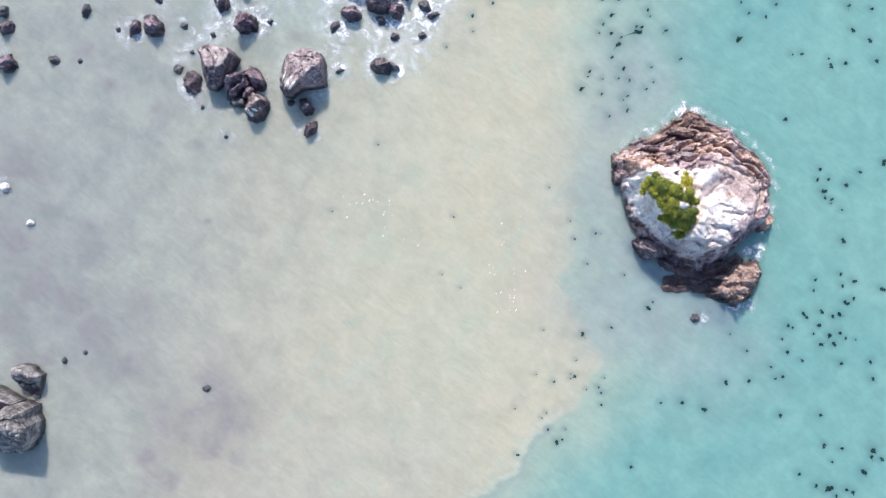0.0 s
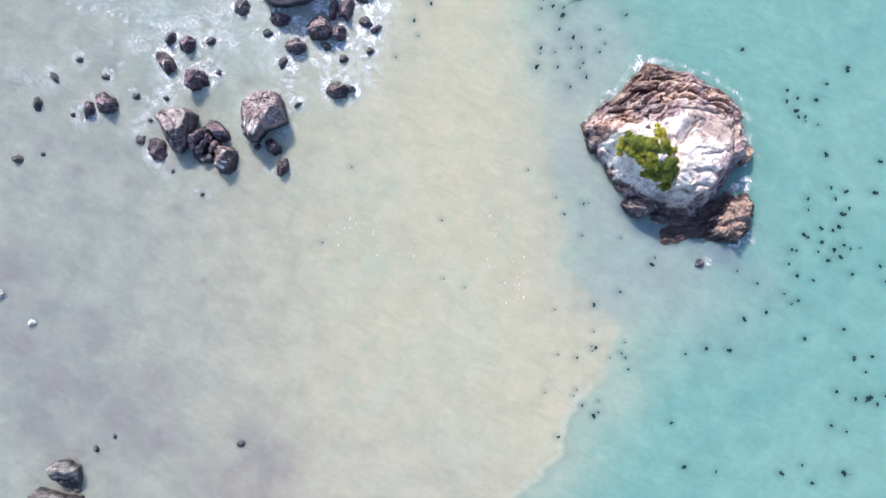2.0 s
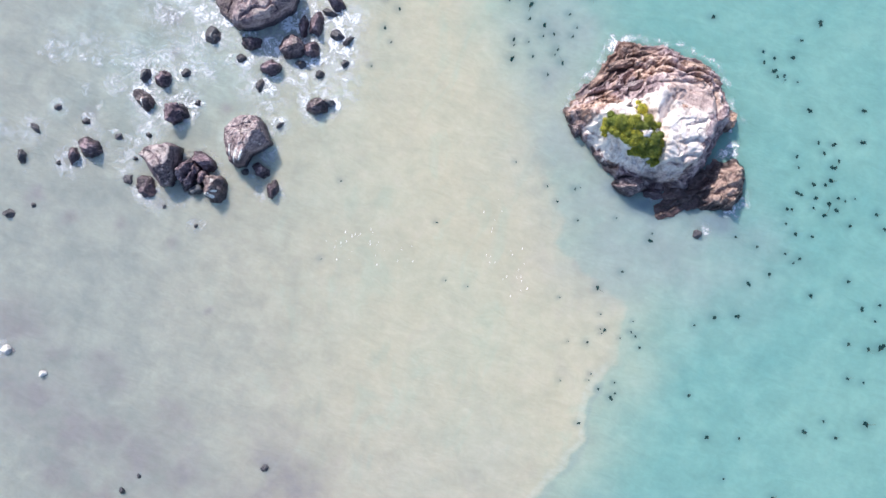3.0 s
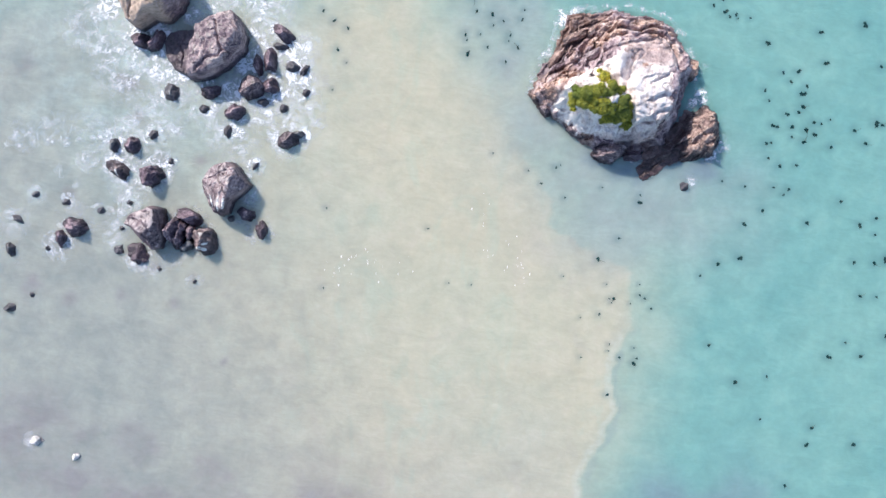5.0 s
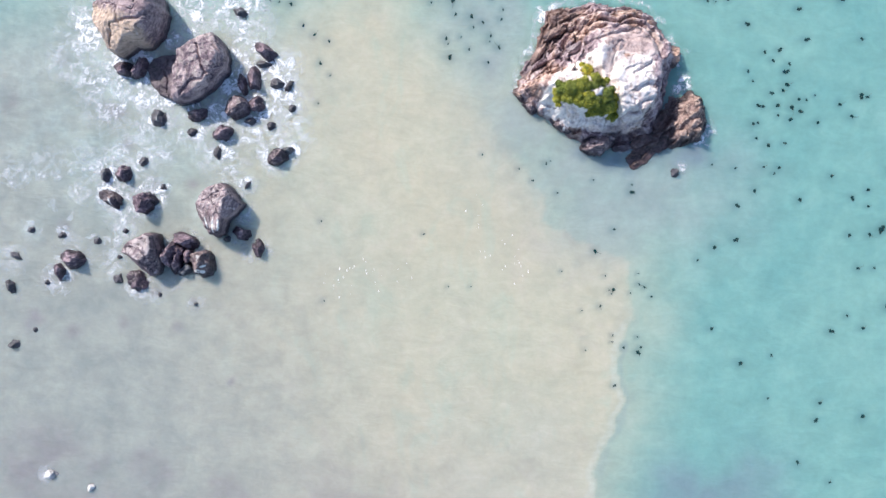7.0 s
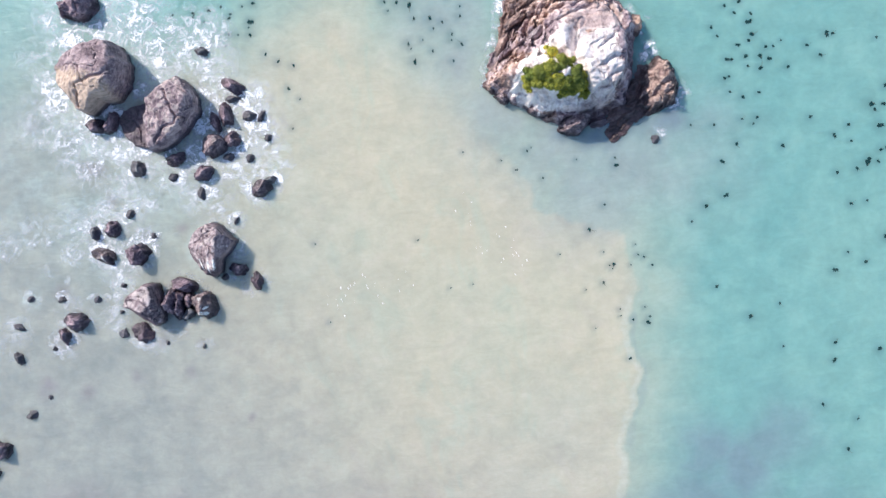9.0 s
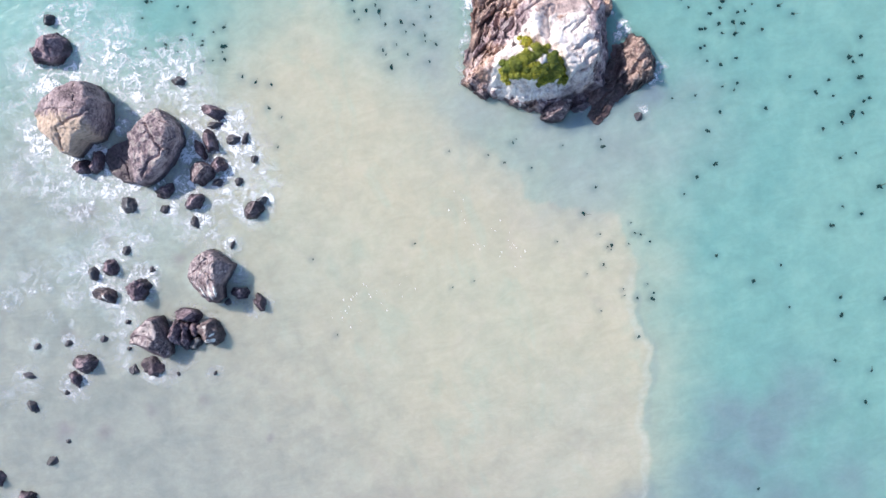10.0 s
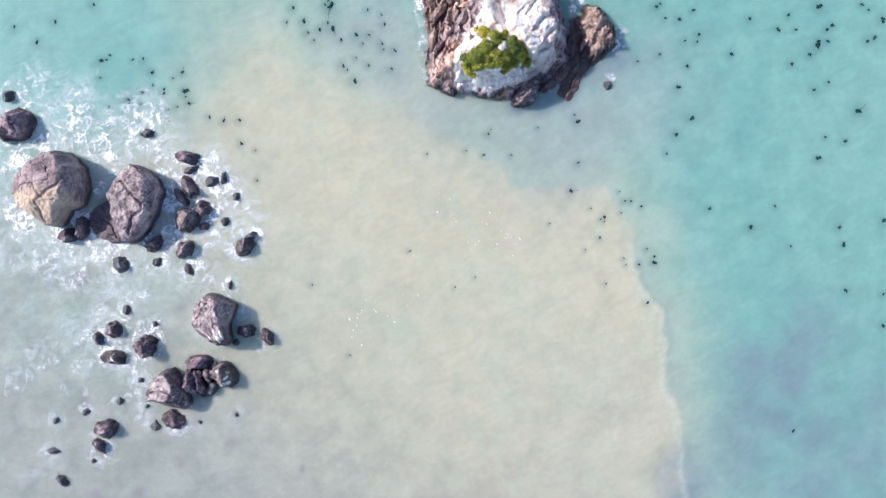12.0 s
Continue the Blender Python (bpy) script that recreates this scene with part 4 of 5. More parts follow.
sculpted("grey", [(-32.35, -40.02), (-31.72, -39.1), (-30.55, -38.66), (-29.53, -38.84), (-28.79, -39.97), (-28.16, -41.41), (-28.68, -41.82), (-30.34, -41.62), (-31.47, -40.86)], 2.5, 0.9, 59,
         facets=((-30.51, -38.89, 2.3, 125, 0.25), (-30.31, -38.98, 2.3, -55, 0.8), (-29.02, -38.51, 1.9, 35, 0.9), ),
         seams=((0.4, 0.14, [(-30.96, -40.75), (-30.01, -40.43), (-29.13, -39.61), (-28.31, -39.32)]), (0.3, 0.1, [(-29.85, -40.46), (-29.03, -41.2)]), ))
sculpted("grey", [(-31.05, -46.77), (-30.84, -44.62), (-29.68, -43.99), (-30.08, -43.16), (-29.17, -42.33), (-27.91, -41.98), (-26.5, -43.14), (-25.82, -44.53), (-25.75, -46.02), (-25.92, -46.84), (-27.06, -47.55), (-29.13, -48.28)], 5.2, 1.5, 60,
         facets=((-26.73, -42.67, 5.0, 125, 0.3), (-26.9, -43.63, 5.0, -60, 0.9), (-25.79, -41.63, 4.4, 15, 0.7), ),
         seams=((0.5, 0.14, [(-28.37, -41.97), (-27.17, -41.27), (-26.25, -42.17), (-24.99, -41.57)]), (0.4, 0.12, [(-29.18, -43.92), (-28.18, -42.93), (-26.71, -43.03), (-25.05, -42.98)]), ))
sculpted("grey", [(-33.11, -44.95), (-32.84, -43.0), (-32.6, -42.89), (-31.33, -42.65), (-29.71, -42.41), (-30.0, -43.27), (-30.05, -44.73), (-30.81, -45.35), (-32.24, -45.78)], 4.0, 1.2, 61,
         facets=((-31.26, -41.95, 3.8, 110, 0.3), (-30.87, -42.1, 3.8, -62, 1.2), ),
         seams=((0.3, 0.1, [(-31.73, -43.58), (-30.71, -42.58), (-29.8, -41.42)]), ))
rock("boulder", -34.80, 35.36, 2.38, 1.93, -8, 2.8, 4)
rock("stone", -34.30, 38.75, 0.77, 0.71, -28, 1, 5)
rock("boulder", -35.62, 21.51, 1.35, 0.90, -15, 1.5, 6)
rock("boulder", -33.71, 21.64, 0.77, 1.42, -25, 1.5, 7)
rock("stone", -34.53, 20.89, 0.52, 0.45, -28, 0.7, 8)
rock("boulder", -19.48, 23.06, 1.42, 0.77, -35, 1.4, 9)
rock("stone", -19.82, 21.68, 1.03, 0.45, -8, 0.7, 10)
rock("boulder", -22.19, 19.50, 0.58, 1.29, 15, 1.2, 11)
rock("boulder", -20.80, 19.97, 0.84, 1.55, 12, 1.6, 12)
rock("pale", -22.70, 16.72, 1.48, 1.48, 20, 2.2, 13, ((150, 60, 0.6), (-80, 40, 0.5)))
rock("boulder", -20.63, 17.12, 1.09, 0.97, 40, 1.4, 14)
rock("stone", -21.43, 15.27, 0.77, 0.52, -20, 0.6, 15)
rock("boulder", -27.28, 16.22, 1.29, 0.90, 10, 1.4, 16)
rock("boulder", -24.51, 13.98, 1.22, 0.97, -10, 1.5, 17)
rock("stone", -28.12, 14.19, 0.64, 0.52, 0, 0.5, 18)
rock("stone", -18.21, 19.50, 0.90, 0.64, -20, 0.7, 19)
rock("stone", -16.88, 19.19, 0.45, 0.77, -30, 0.6, 20)
rock("stone", -16.63, 16.63, 0.52, 0.45, 0, 0.5, 21)
rock("stone", -19.07, 14.70, 0.58, 0.52, 40, 0.5, 22)
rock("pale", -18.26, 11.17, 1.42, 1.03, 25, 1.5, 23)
rock("stone", -17.21, 11.90, 0.77, 0.52, 10, 1.1, 24)
rock("stone", -22.24, 27.69, 0.90, 0.58, -30, 0.8, 25)
rock("stone", -38.03, 9.54, 0.64, 0.84, 0, 1, 26)
rock("boulder", -35.90, 9.65, 0.97, 1.03, 20, 1.4, 27)
spattered_a = rock("streaked", -37.32, 6.84, 1.61, 0.84, -28, 1.3, 28)
rock("boulder", -33.61, 6.30, 1.42, 1.35, -40, 2, 29)
rock("stone", -33.62, 10.97, 0.58, 0.58, 30, 0.6, 30)
rock("stone", -46.64, 3.53, 0.45, 0.39, 0, 0.4, 31)
rock("stone", -43.17, 2.83, 0.52, 0.45, 0, 0.4, 32)
rock("stone", -39.12, 2.12, 0.52, 0.45, 0, 0.4, 33)
rock("stone", -35.91, 3.15, 0.39, 0.32, -20, 0.4, 34)
rock("stone", -36.68, 0.19, 0.32, 0.26, 0, 0.4, 35)
rock("stone", -48.51, 0.64, 0.84, 0.39, -35, 0.6, 36)
rock("stone", -49.16, -2.88, 0.52, 0.84, 20, 0.8, 37)
rock("stone", -45.03, -2.51, 0.32, 0.32, 45, 0.4, 38)
rock("boulder", -41.81, 0.06, 1.61, 1.22, -15, 1.8, 39)
rock("boulder", -43.48, -1.22, 0.64, 1.09, 25, 1.2, 40)
rock("boulder", -29.08, 1.85, 1.61, 0.90, -18, 1.7, 42)
rock("boulder", -30.05, -0.51, 0.90, 1.48, -15, 2, 43)
rock("stone", -29.19, -1.54, 0.90, 0.64, 20, 1, 44)
spattered_b = rock("streaked", -27.14, -0.70, 1.48, 1.67, 10, 2.3, 45)
rock("boulder", -30.71, 0.32, 0.97, 1.55, -10, 2.6, 46)
rock("boulder", -28.66, 0.06, 0.84, 0.84, 30, 1.5, 47)
rock("boulder", -29.73, 0.70, 0.77, 0.64, -20, 1.6, 48)
rock("boulder", -34.67, -2.56, 1.48, 1.16, -30, 0.8, 49)
rock("stone", -36.94, -2.31, 0.58, 0.64, 0, 0.4, 50)
rock("stone", -28.14, -5.40, 0.26, 0.26, 0, 0.4, 51)
rock("stone", -32.20, -4.18, 0.26, 0.32, 0, 0.3, 52)
rock("boulder", -22.62, 2.56, 1.09, 0.77, -20, 1.3, 54)
rock("boulder", -20.78, 0.77, 0.71, 1.16, 10, 1.2, 55)
rock("stone", -24.33, 1.93, 0.52, 0.39, 0, 0.5, 56)
rock("boulder", -55.31, -9.54, 0.90, 0.84, 35, 1.2, 57)
rock("stone", -56.76, -8.34, 0.77, 0.71, 35, 1, 58)
rock("stone", -13.58, -29.82, 0.52, 0.45, 35, 0.4, 62)
rock("stone", -28.52, -36.46, 0.32, 0.45, 55, 0.4, 63)
rock("stone", -27.12, -34.40, 0.26, 0.32, 35, 0.3, 64)
rock("chalk", -40.56, -25.98, 0.52, 0.45, 35, 0.5, 65)
rock("chalk", -45.14, -24.38, 0.84, 0.58, -5, 0.6, 66)
rock("boulder", -52.83, -12.86, 1.22, 1.09, -13, 1.4, 67)
rock("stone", -48.94, -9.48, 0.71, 0.58, 7, 0.6, 68)
rock("stone", -46.51, -7.85, 0.32, 0.32, -13, 0.3, 69)
rock("boulder", -54.42, -15.06, 0.90, 0.71, -13, 0.9, 70)
rock("stone", -31.79, 15.91, 0.97, 1.03, -28, 0.9, 71)
rock("stone", -25.26, 11.78, 0.52, 0.77, -8, 0.5, 72)
rock("stone", -31.50, 8.06, 0.39, 0.39, -28, 0.4, 73)
rock("stone", -21.93, 8.01, 0.32, 0.58, -28, 0.5, 74)
rock("stone", 26.83, 8.30, 0.58, 0.52, 35, 0.6, 75)
rock("boulder", -36.10, 35.20, 1.29, 1.16, -18, 2.2, 76)


crust(spattered_b, -27.23, -1.64, 0.64, 0.26, -8, 1)
crust(spattered_b, -26.72, -1.07, 0.32, 0.13, 20, 2)
crust(spattered_a, -37.37, 6.56, 0.19, 0.39, 0, 3)
crust(spattered_c, -25.15, 3.26, 0.16, 0.85, -5, 4)
crust(spattered_c, -24.50, 3.44, 0.14, 0.75, -4, 5)
crust(spattered_c, -25.93, 3.77, 0.12, 0.6, 12, 6)

# ---- bushes on the islet ----
from mathutils.bvhtree import BVHTree

ground_of_island = BVHTree.FromPolygons([v.co for v in body.data.vertices], [list(p.vertices) for p in body.data.polygons])


def bush(x, y, radius, seed):
    """A low cushion: a short stem, inner boughs and a crown of many small leaf tufts."""
    hit = ground_of_island.ray_cast(Vector((x, y, 50)), Vector((0, 0, -1)))
    floor_z = hit[0].z if hit[0] else 5.0
    chance = random.Random(seed)
    base = new("bush")
    base.matrix_world = pose(x, y, floor_z - 0.05, 0, 0, chance.uniform(0, 360))
    stems = bmesh.new()
    for n in range(7):
        around = n * 0.9 + chance.uniform(-0.2, 0.2)
        lean = Matrix.Rotation(around, 4, "Z") @ Matrix.Rotation(radians(chance.uniform(15, 60)), 4, "Y")
        bmesh.ops.create_cone(stems, segments=5, radius1=0.035, radius2=0.012, depth=radius * 0.8, matrix=lean @ Matrix.Translation((0, 0, radius * 0.4)))
    part("stem", stems, KELP_STEM, base)
    points, faces = [], []
    lumps = [(Vector((0, 0, 0)), radius * 0.8)] + [(Vector((chance.gauss(0, 0.42), chance.gauss(0, 0.42), 0)) * radius, chance.uniform(0.35, 0.55) * radius) for _ in range(5)]
    for centre, reach in lumps:
        for _ in range(int(420 * (reach / 0.5) ** 1.5)):
            up = Vector((chance.gauss(0, 1), chance.gauss(0, 1), abs(chance.gauss(0, 0.9)))).normalized()
            spot = centre + Vector((up.x, up.y, up.z * 0.85)) * reach * chance.uniform(0.75, 1.08)
            out = (up + Vector((chance.gauss(0, 0.5), chance.gauss(0, 0.5), chance.gauss(0, 0.5)))).normalized()
            side = out.cross(Vector((chance.gauss(0, 1), chance.gauss(0, 1), chance.gauss(0, 1)))).normalized()
            long, wide = chance.uniform(0.08, 0.17), chance.uniform(0.035, 0.065)
            lift = out * 0.3 + up.cross(side) * 0.9
            k = len(points)
            points += [spot, spot + lift * long * 0.5 + side * wide, spot + lift * long, spot + lift * long * 0.5 - side * wide]
            faces += [(k, k + 1, k + 2, k + 3)]
    core = bmesh.new()
    for centre, reach in lumps:
        bmesh.ops.create_icosphere(core, subdivisions=3, radius=reach * 0.86, matrix=Matrix.Translation(centre) @ Matrix.Diagonal((1, 1, 0.85, 1)))
    for v in core.verts:
        v.co += v.co.normalized() * 0.10 * noise.fractal(v.co * 5, 0.8, 2.0, 3)
    part("foliage", core, BUSH_CORE, base)
    data = bpy.data.meshes.new("crown")
    data.from_pydata(points, [], faces)
    data.materials.append(BUSH_LEAF)
    new("crown", data).parent = base
    return tagged(base, "low yellow-green cushion bush growing on white rock", "bush", "bushes on the islet")


bush(13.11, 16.60, 1.00, 300)
bush(13.50, 17.02, 0.78, 301)
bush(13.68, 16.30, 0.72, 303)
bush(14.15, 16.84, 1.00, 304)
bush(14.99, 17.08, 1.00, 305)
bush(15.88, 17.02, 0.72, 306)
bush(16.18, 19.35, 0.85, 307)
bush(16.72, 17.85, 0.85, 308)
bush(17.38, 17.44, 0.72, 309)
bush(16.66, 16.96, 0.57, 310)
bush(17.97, 16.30, 0.85, 311)
bush(18.75, 16.18, 0.65, 312)
bush(15.84, 15.42, 0.96, 315)
bush(16.73, 14.84, 0.82, 317)
bush(18.10, 15.47, 1.22, 318)
bush(19.00, 15.31, 0.82, 319)
bush(17.63, 14.68, 0.73, 320)
bush(18.64, 14.38, 0.57, 321)
bush(16.85, 15.78, 0.73, 322)
bush(14.69, 15.71, 0.65, 323)
bush(15.76, 15.71, 0.65, 324)
bush(19.30, 14.79, 0.57, 325)
bush(14.03, 15.82, 0.72, 326)
bush(14.98, 15.45, 0.57, 330)
bush(16.36, 15.98, 0.46, 331)
bush(17.37, 15.14, 0.54, 332)
bush(15.58, 16.13, 0.46, 333)
bush(16.41, 16.11, 0.38, 335)
bush(16.30, 14.56, 0.46, 337)
bush(15.04, 15.92, 0.46, 341)
bush(16.12, 15.82, 0.38, 342)
bush(13.11, 15.87, 0.38, 343)


# ---- kelp floating at the surface ----
def kelp_model(seed):
    """A kelp plant seen from above: a tuft of blades, a float and a trailing stipe, about one metre in radius."""
    chance = random.Random(seed)
    base = new("kelp")
    fronds = bmesh.new()
    count = 15 + seed % 5
    spread = (1.9, 0.7, 0.5, 1.7, 0.9, 0.4)[seed]
    for n in range(count):
        way = chance.gauss(0, spread)
        long = chance.uniform(0.45, 1.05)
        wide = chance.uniform(0.30, 0.46)
        curl = chance.uniform(-0.9, 0.9)
        rows = []
        for k in range(6):
            t = k / 5
            angle = way + curl * t
            centre = Vector((math.cos(angle), math.sin(angle), 0)) * long * t - Vector((0.2, 0, 0))
            across = Vector((-math.sin(angle), math.cos(angle), 0)) * wide * (0.35 + 1.3 * t * (1 - t) * 2) * (1 - 0.55 * t)
            rise = 0.035 + 0.02 * n / count + 0.05 * math.sin(3 * t + n)
            rows.append((fronds.verts.new(centre + across + Vector((0, 0, rise))), fronds.verts.new(centre + Vector((0, 0, rise + 0.035))), fronds.verts.new(centre - across + Vector((0, 0, rise)))))
        for low, high in zip(rows, rows[1:]):
            fronds.faces.new((low[0], high[0], high[1], low[1]))
            fronds.faces.new((low[1], high[1], high[2], low[2]))
    part("frond_tuft", fronds, KELP_LEAF, base)
    bulb = bmesh.new()
    bmesh.ops.create_uvsphere(bulb, u_segments=10, v_segments=7, radius=0.13)
    for v in bulb.verts:
        v.co = Vector((v.co.x * 1.7 - 0.3, v.co.y, v.co.z + 0.05))
    part("float", bulb, KELP_STEM, base)
    stipe = bmesh.new()
    last = None
    tail = chance.uniform(0.8, 1.8) if seed % 2 else 0.3
    bend = chance.uniform(-0.8, 0.8)
    for k in range(9):
        t = k / 8
        centre = Vector((-0.35 - tail * t, bend * t * t, 0.03))
        thick = 0.07 * (1 - 0.5 * t)
        ring = [stipe.verts.new(centre + Vector((0, math.cos(a) * thick, math.sin(a) * thick))) for a in (0, 1.57, 3.14, 4.71)]
        if last:
            for n in range(4):
                stipe.faces.new((last[n], last[(n + 1) % 4], ring[(n + 1) % 4], ring[n]))
        last = ring
    part("stipe", stipe, KELP_STEM, base)
    return tagged(base, "dark green kelp tuft with trailing stipe floating on water", "kelp", "kelp tufts on the sea")


KELP = [kelp_model(n) for n in range(6)]
planted, tufts = set(), []


def kelp(x, y, size, turn, variety, slim=0.74):
    size, slim = size * (0.84 if size < 0.32 else 0.95), min(slim + 0.06, 0.74)
    ob = KELP[variety]
    if variety in planted:
        ob = copy_thing(ob, pose(x, y, 0.0, 0, 0, turn))
    planted.add(variety)
    tufts.append((x, y, size))
    ob.matrix_basis = pose(x, y, 0.0, 0, 0, turn) @ Matrix.Diagonal((size, size * slim, max(size, 0.4), 1))


kelp(-2.32, 31.58, 0.34, 65, 5, 0.38)
kelp(-0.51, 30.83, 0.53, -99, 4, 0.44)
kelp(-0.70, 29.46, 0.40, -85, 2, 0.34)
kelp(-0.48, 28.37, 0.27, -108, 4, 0.50)
kelp(0.66, 29.14, 0.46, -125, 2, 0.47)
kelp(1.83, 29.37, 0.34, 90, 5, 0.44)
kelp(2.01, 28.50, 0.59, 82, 1, 0.46)
kelp(2.51, 31.40, 0.34, -101, 2, 0.39)
kelp(3.05, 31.63, 0.40, 77, 5, 0.42)
kelp(3.00, 30.91, 0.80, 41, 5, 0.40)
kelp(2.49, 33.65, 0.34, -80, 2, 0.49)
kelp(3.11, 33.22, 0.27, -78, 4, 0.42)
kelp(5.52, 32.89, 0.40, 72, 5, 0.41)
kelp(2.25, 26.93, 0.40, 72, 4, 0.43)
kelp(4.07, 26.71, 0.53, -91, 2, 0.41)
kelp(4.25, 25.43, 0.27, 105, 4, 0.50)
kelp(5.35, 25.96, 0.34, 122, 4, 0.37)
kelp(6.50, 28.58, 0.34, 42, 2, 0.36)
kelp(7.66, 27.37, 0.27, -76, 1, 0.44)
kelp(8.71, 31.22, 0.40, 84, 5, 0.42)
kelp(1.10, 24.24, 0.40, -86, 1, 0.35)
kelp(1.31, 23.63, 0.27, -115, 1, 0.39)
kelp(2.81, 24.36, 0.27, 80, 4, 0.35)
kelp(1.48, 22.06, 0.59, -98, 4, 0.39)
kelp(3.70, 22.92, 0.34, -91, 4, 0.38)
kelp(6.20, 24.44, 0.34, -93, 5, 0.43)
kelp(6.06, 23.76, 0.27, -96, 2, 0.39)
kelp(7.08, 23.07, 0.46, -60, 5, 0.40)
kelp(5.84, 21.34, 0.34, 100, 4, 0.40)
kelp(7.47, 26.24, 0.34, 70, 4, 0.43)
kelp(0.90, 34.25, 0.34, -117, 5, 0.38)
kelp(-0.89, 32.72, 0.40, 59, 2, 0.50)
kelp(10.59, 40.39, 0.34, 108, 2, 0.43)
kelp(12.02, 39.91, 0.34, 87, 4, 0.34)
kelp(13.81, 40.69, 0.40, -65, 2, 0.44)
kelp(13.95, 42.50, 0.34, -82, 4, 0.45)
kelp(12.76, 36.84, 0.73, -94, 4, 0.45)
kelp(18.72, 38.90, 0.24, 84, 2)
kelp(19.52, 39.54, 0.30, 219, 3)
kelp(22.33, 40.88, 0.30, 209, 2)
kelp(22.98, 40.40, 0.41, 132, 0)
kelp(24.19, 41.56, 0.41, 192, 2)
kelp(26.92, 43.78, 0.41, 183, 4)
kelp(22.66, 45.09, 0.36, 159, 0)
kelp(24.89, 45.24, 0.36, 149, 0)
kelp(20.81, 47.06, 0.36, 100, 5)
kelp(23.03, 48.23, 0.30, 211, 0)
kelp(22.26, 32.50, 0.41, 87, 4)
kelp(28.73, 30.16, 0.36, 253, 2)
kelp(29.13, 29.04, 0.30, 91, 3)
kelp(30.15, 29.76, 0.36, 243, 2)
kelp(30.44, 28.33, 0.41, 203, 3)
kelp(31.00, 27.86, 0.30, 109, 0)
kelp(31.74, 28.15, 0.30, 66, 3)
kelp(31.93, 27.65, 0.24, 55, 5)
kelp(32.17, 30.32, 0.47, 146, 2)
kelp(32.55, 32.45, 0.30, 190, 3)
kelp(34.14, 34.97, 0.47, 98, 3)
kelp(33.38, 27.81, 0.30, 200, 5)
kelp(35.44, 25.08, 0.41, 142, 0)
kelp(35.47, 19.69, 0.30, 76, 0)
kelp(35.95, 18.55, 0.24, 111, 0)
kelp(37.41, 21.82, 0.30, 90, 3)
kelp(38.33, 20.83, 0.30, 115, 3)
kelp(39.09, 21.98, 0.36, 213, 3)
kelp(40.18, 20.41, 0.30, 99, 3)
kelp(39.65, 19.50, 0.41, 158, 3)
kelp(40.04, 19.61, 0.30, 176, 4)
kelp(38.04, 17.12, 0.36, 148, 0)
kelp(36.51, 15.74, 0.36, 144, 3)
kelp(37.08, 15.60, 0.36, 204, 4)
kelp(39.42, 17.38, 0.36, 168, 1)
kelp(39.90, 18.03, 0.47, 190, 1)
kelp(38.75, 15.67, 0.47, 176, 2)
kelp(35.89, 13.62, 0.36, 79, 2)
kelp(36.43, 13.74, 0.30, 155, 4)
kelp(36.21, 12.00, 0.30, 159, 4)
kelp(38.77, 14.52, 0.30, 150, 1)
kelp(40.35, 15.39, 0.47, 137, 4)
kelp(41.20, 16.29, 0.36, 156, 2)
kelp(42.01, 16.24, 0.24, 104, 0)
kelp(43.01, 16.70, 0.24, 65, 2)
kelp(40.16, 14.09, 0.47, 233, 5)
kelp(41.28, 14.94, 0.36, 152, 3)
kelp(37.57, 11.16, 0.41, 263, 2)
kelp(39.41, 11.35, 0.30, 156, 0)
kelp(42.19, 23.10, 0.41, 181, 3)
kelp(13.66, -2.64, 0.18, 234, 4)
kelp(17.55, -0.47, 0.41, 143, 5)
kelp(19.74, 2.00, 0.30, 211, 4)
kelp(18.62, -3.31, 0.18, 163, 2)
kelp(15.83, -7.19, 0.14, 180, 0)
kelp(17.98, -6.75, 0.30, 93, 5)
kelp(18.98, -4.94, 0.18, 18, 5)
kelp(19.27, -5.36, 0.18, 137, 4)
kelp(19.49, -4.90, 0.36, 95, 4)
kelp(22.37, -3.09, 0.18, 212, 1)
kelp(22.47, -4.36, 0.30, 147, 5)
kelp(23.06, -4.70, 0.30, 150, 5)
kelp(23.81, -5.80, 0.30, 107, 2)
kelp(21.43, -5.33, 0.18, 136, 1)
kelp(29.17, -1.76, 0.30, 181, 2)
kelp(31.16, -0.34, 0.41, 190, 2)
kelp(16.14, -11.70, 0.18, 191, 5)
kelp(19.30, -10.08, 0.18, 111, 5)
kelp(19.18, -10.83, 0.14, 168, 3)
kelp(20.50, -11.52, 0.30, 149, 4)
kelp(22.11, -10.34, 0.18, 163, 5)
kelp(22.11, -12.10, 0.36, 122, 3)
kelp(22.47, -11.54, 0.30, 140, 2)
kelp(19.30, -15.83, 0.30, 198, 0)
kelp(30.59, -9.59, 0.36, 245, 4)
kelp(21.83, 6.20, 0.36, 161, 3)
kelp(21.92, 7.02, 0.24, 128, 5)
kelp(33.73, 8.64, 0.30, 233, 4)
kelp(33.83, 4.39, 0.36, 128, 3)
kelp(35.88, 5.96, 0.36, 106, 1)
kelp(37.00, 8.72, 0.30, 200, 5)
kelp(38.74, 8.56, 0.36, 184, 2)
kelp(38.13, 7.90, 0.24, 222, 0)
kelp(43.30, 13.60, 0.36, 191, 2)
kelp(45.88, 15.65, 0.36, 188, 5)
kelp(47.22, 14.23, 0.41, 158, 5)
kelp(33.52, 0.45, 0.41, 188, 0)
kelp(41.00, 4.84, 0.41, 151, 4)
kelp(44.71, 7.49, 0.36, 228, 4)
kelp(51.87, 7.61, 0.59, 202, 4)
kelp(52.13, 6.94, 0.36, 131, 1)
kelp(53.14, 7.42, 0.36, 161, 0)
kelp(52.30, 5.06, 0.47, 165, 3)
kelp(48.91, 0.67, 0.41, 138, 5)
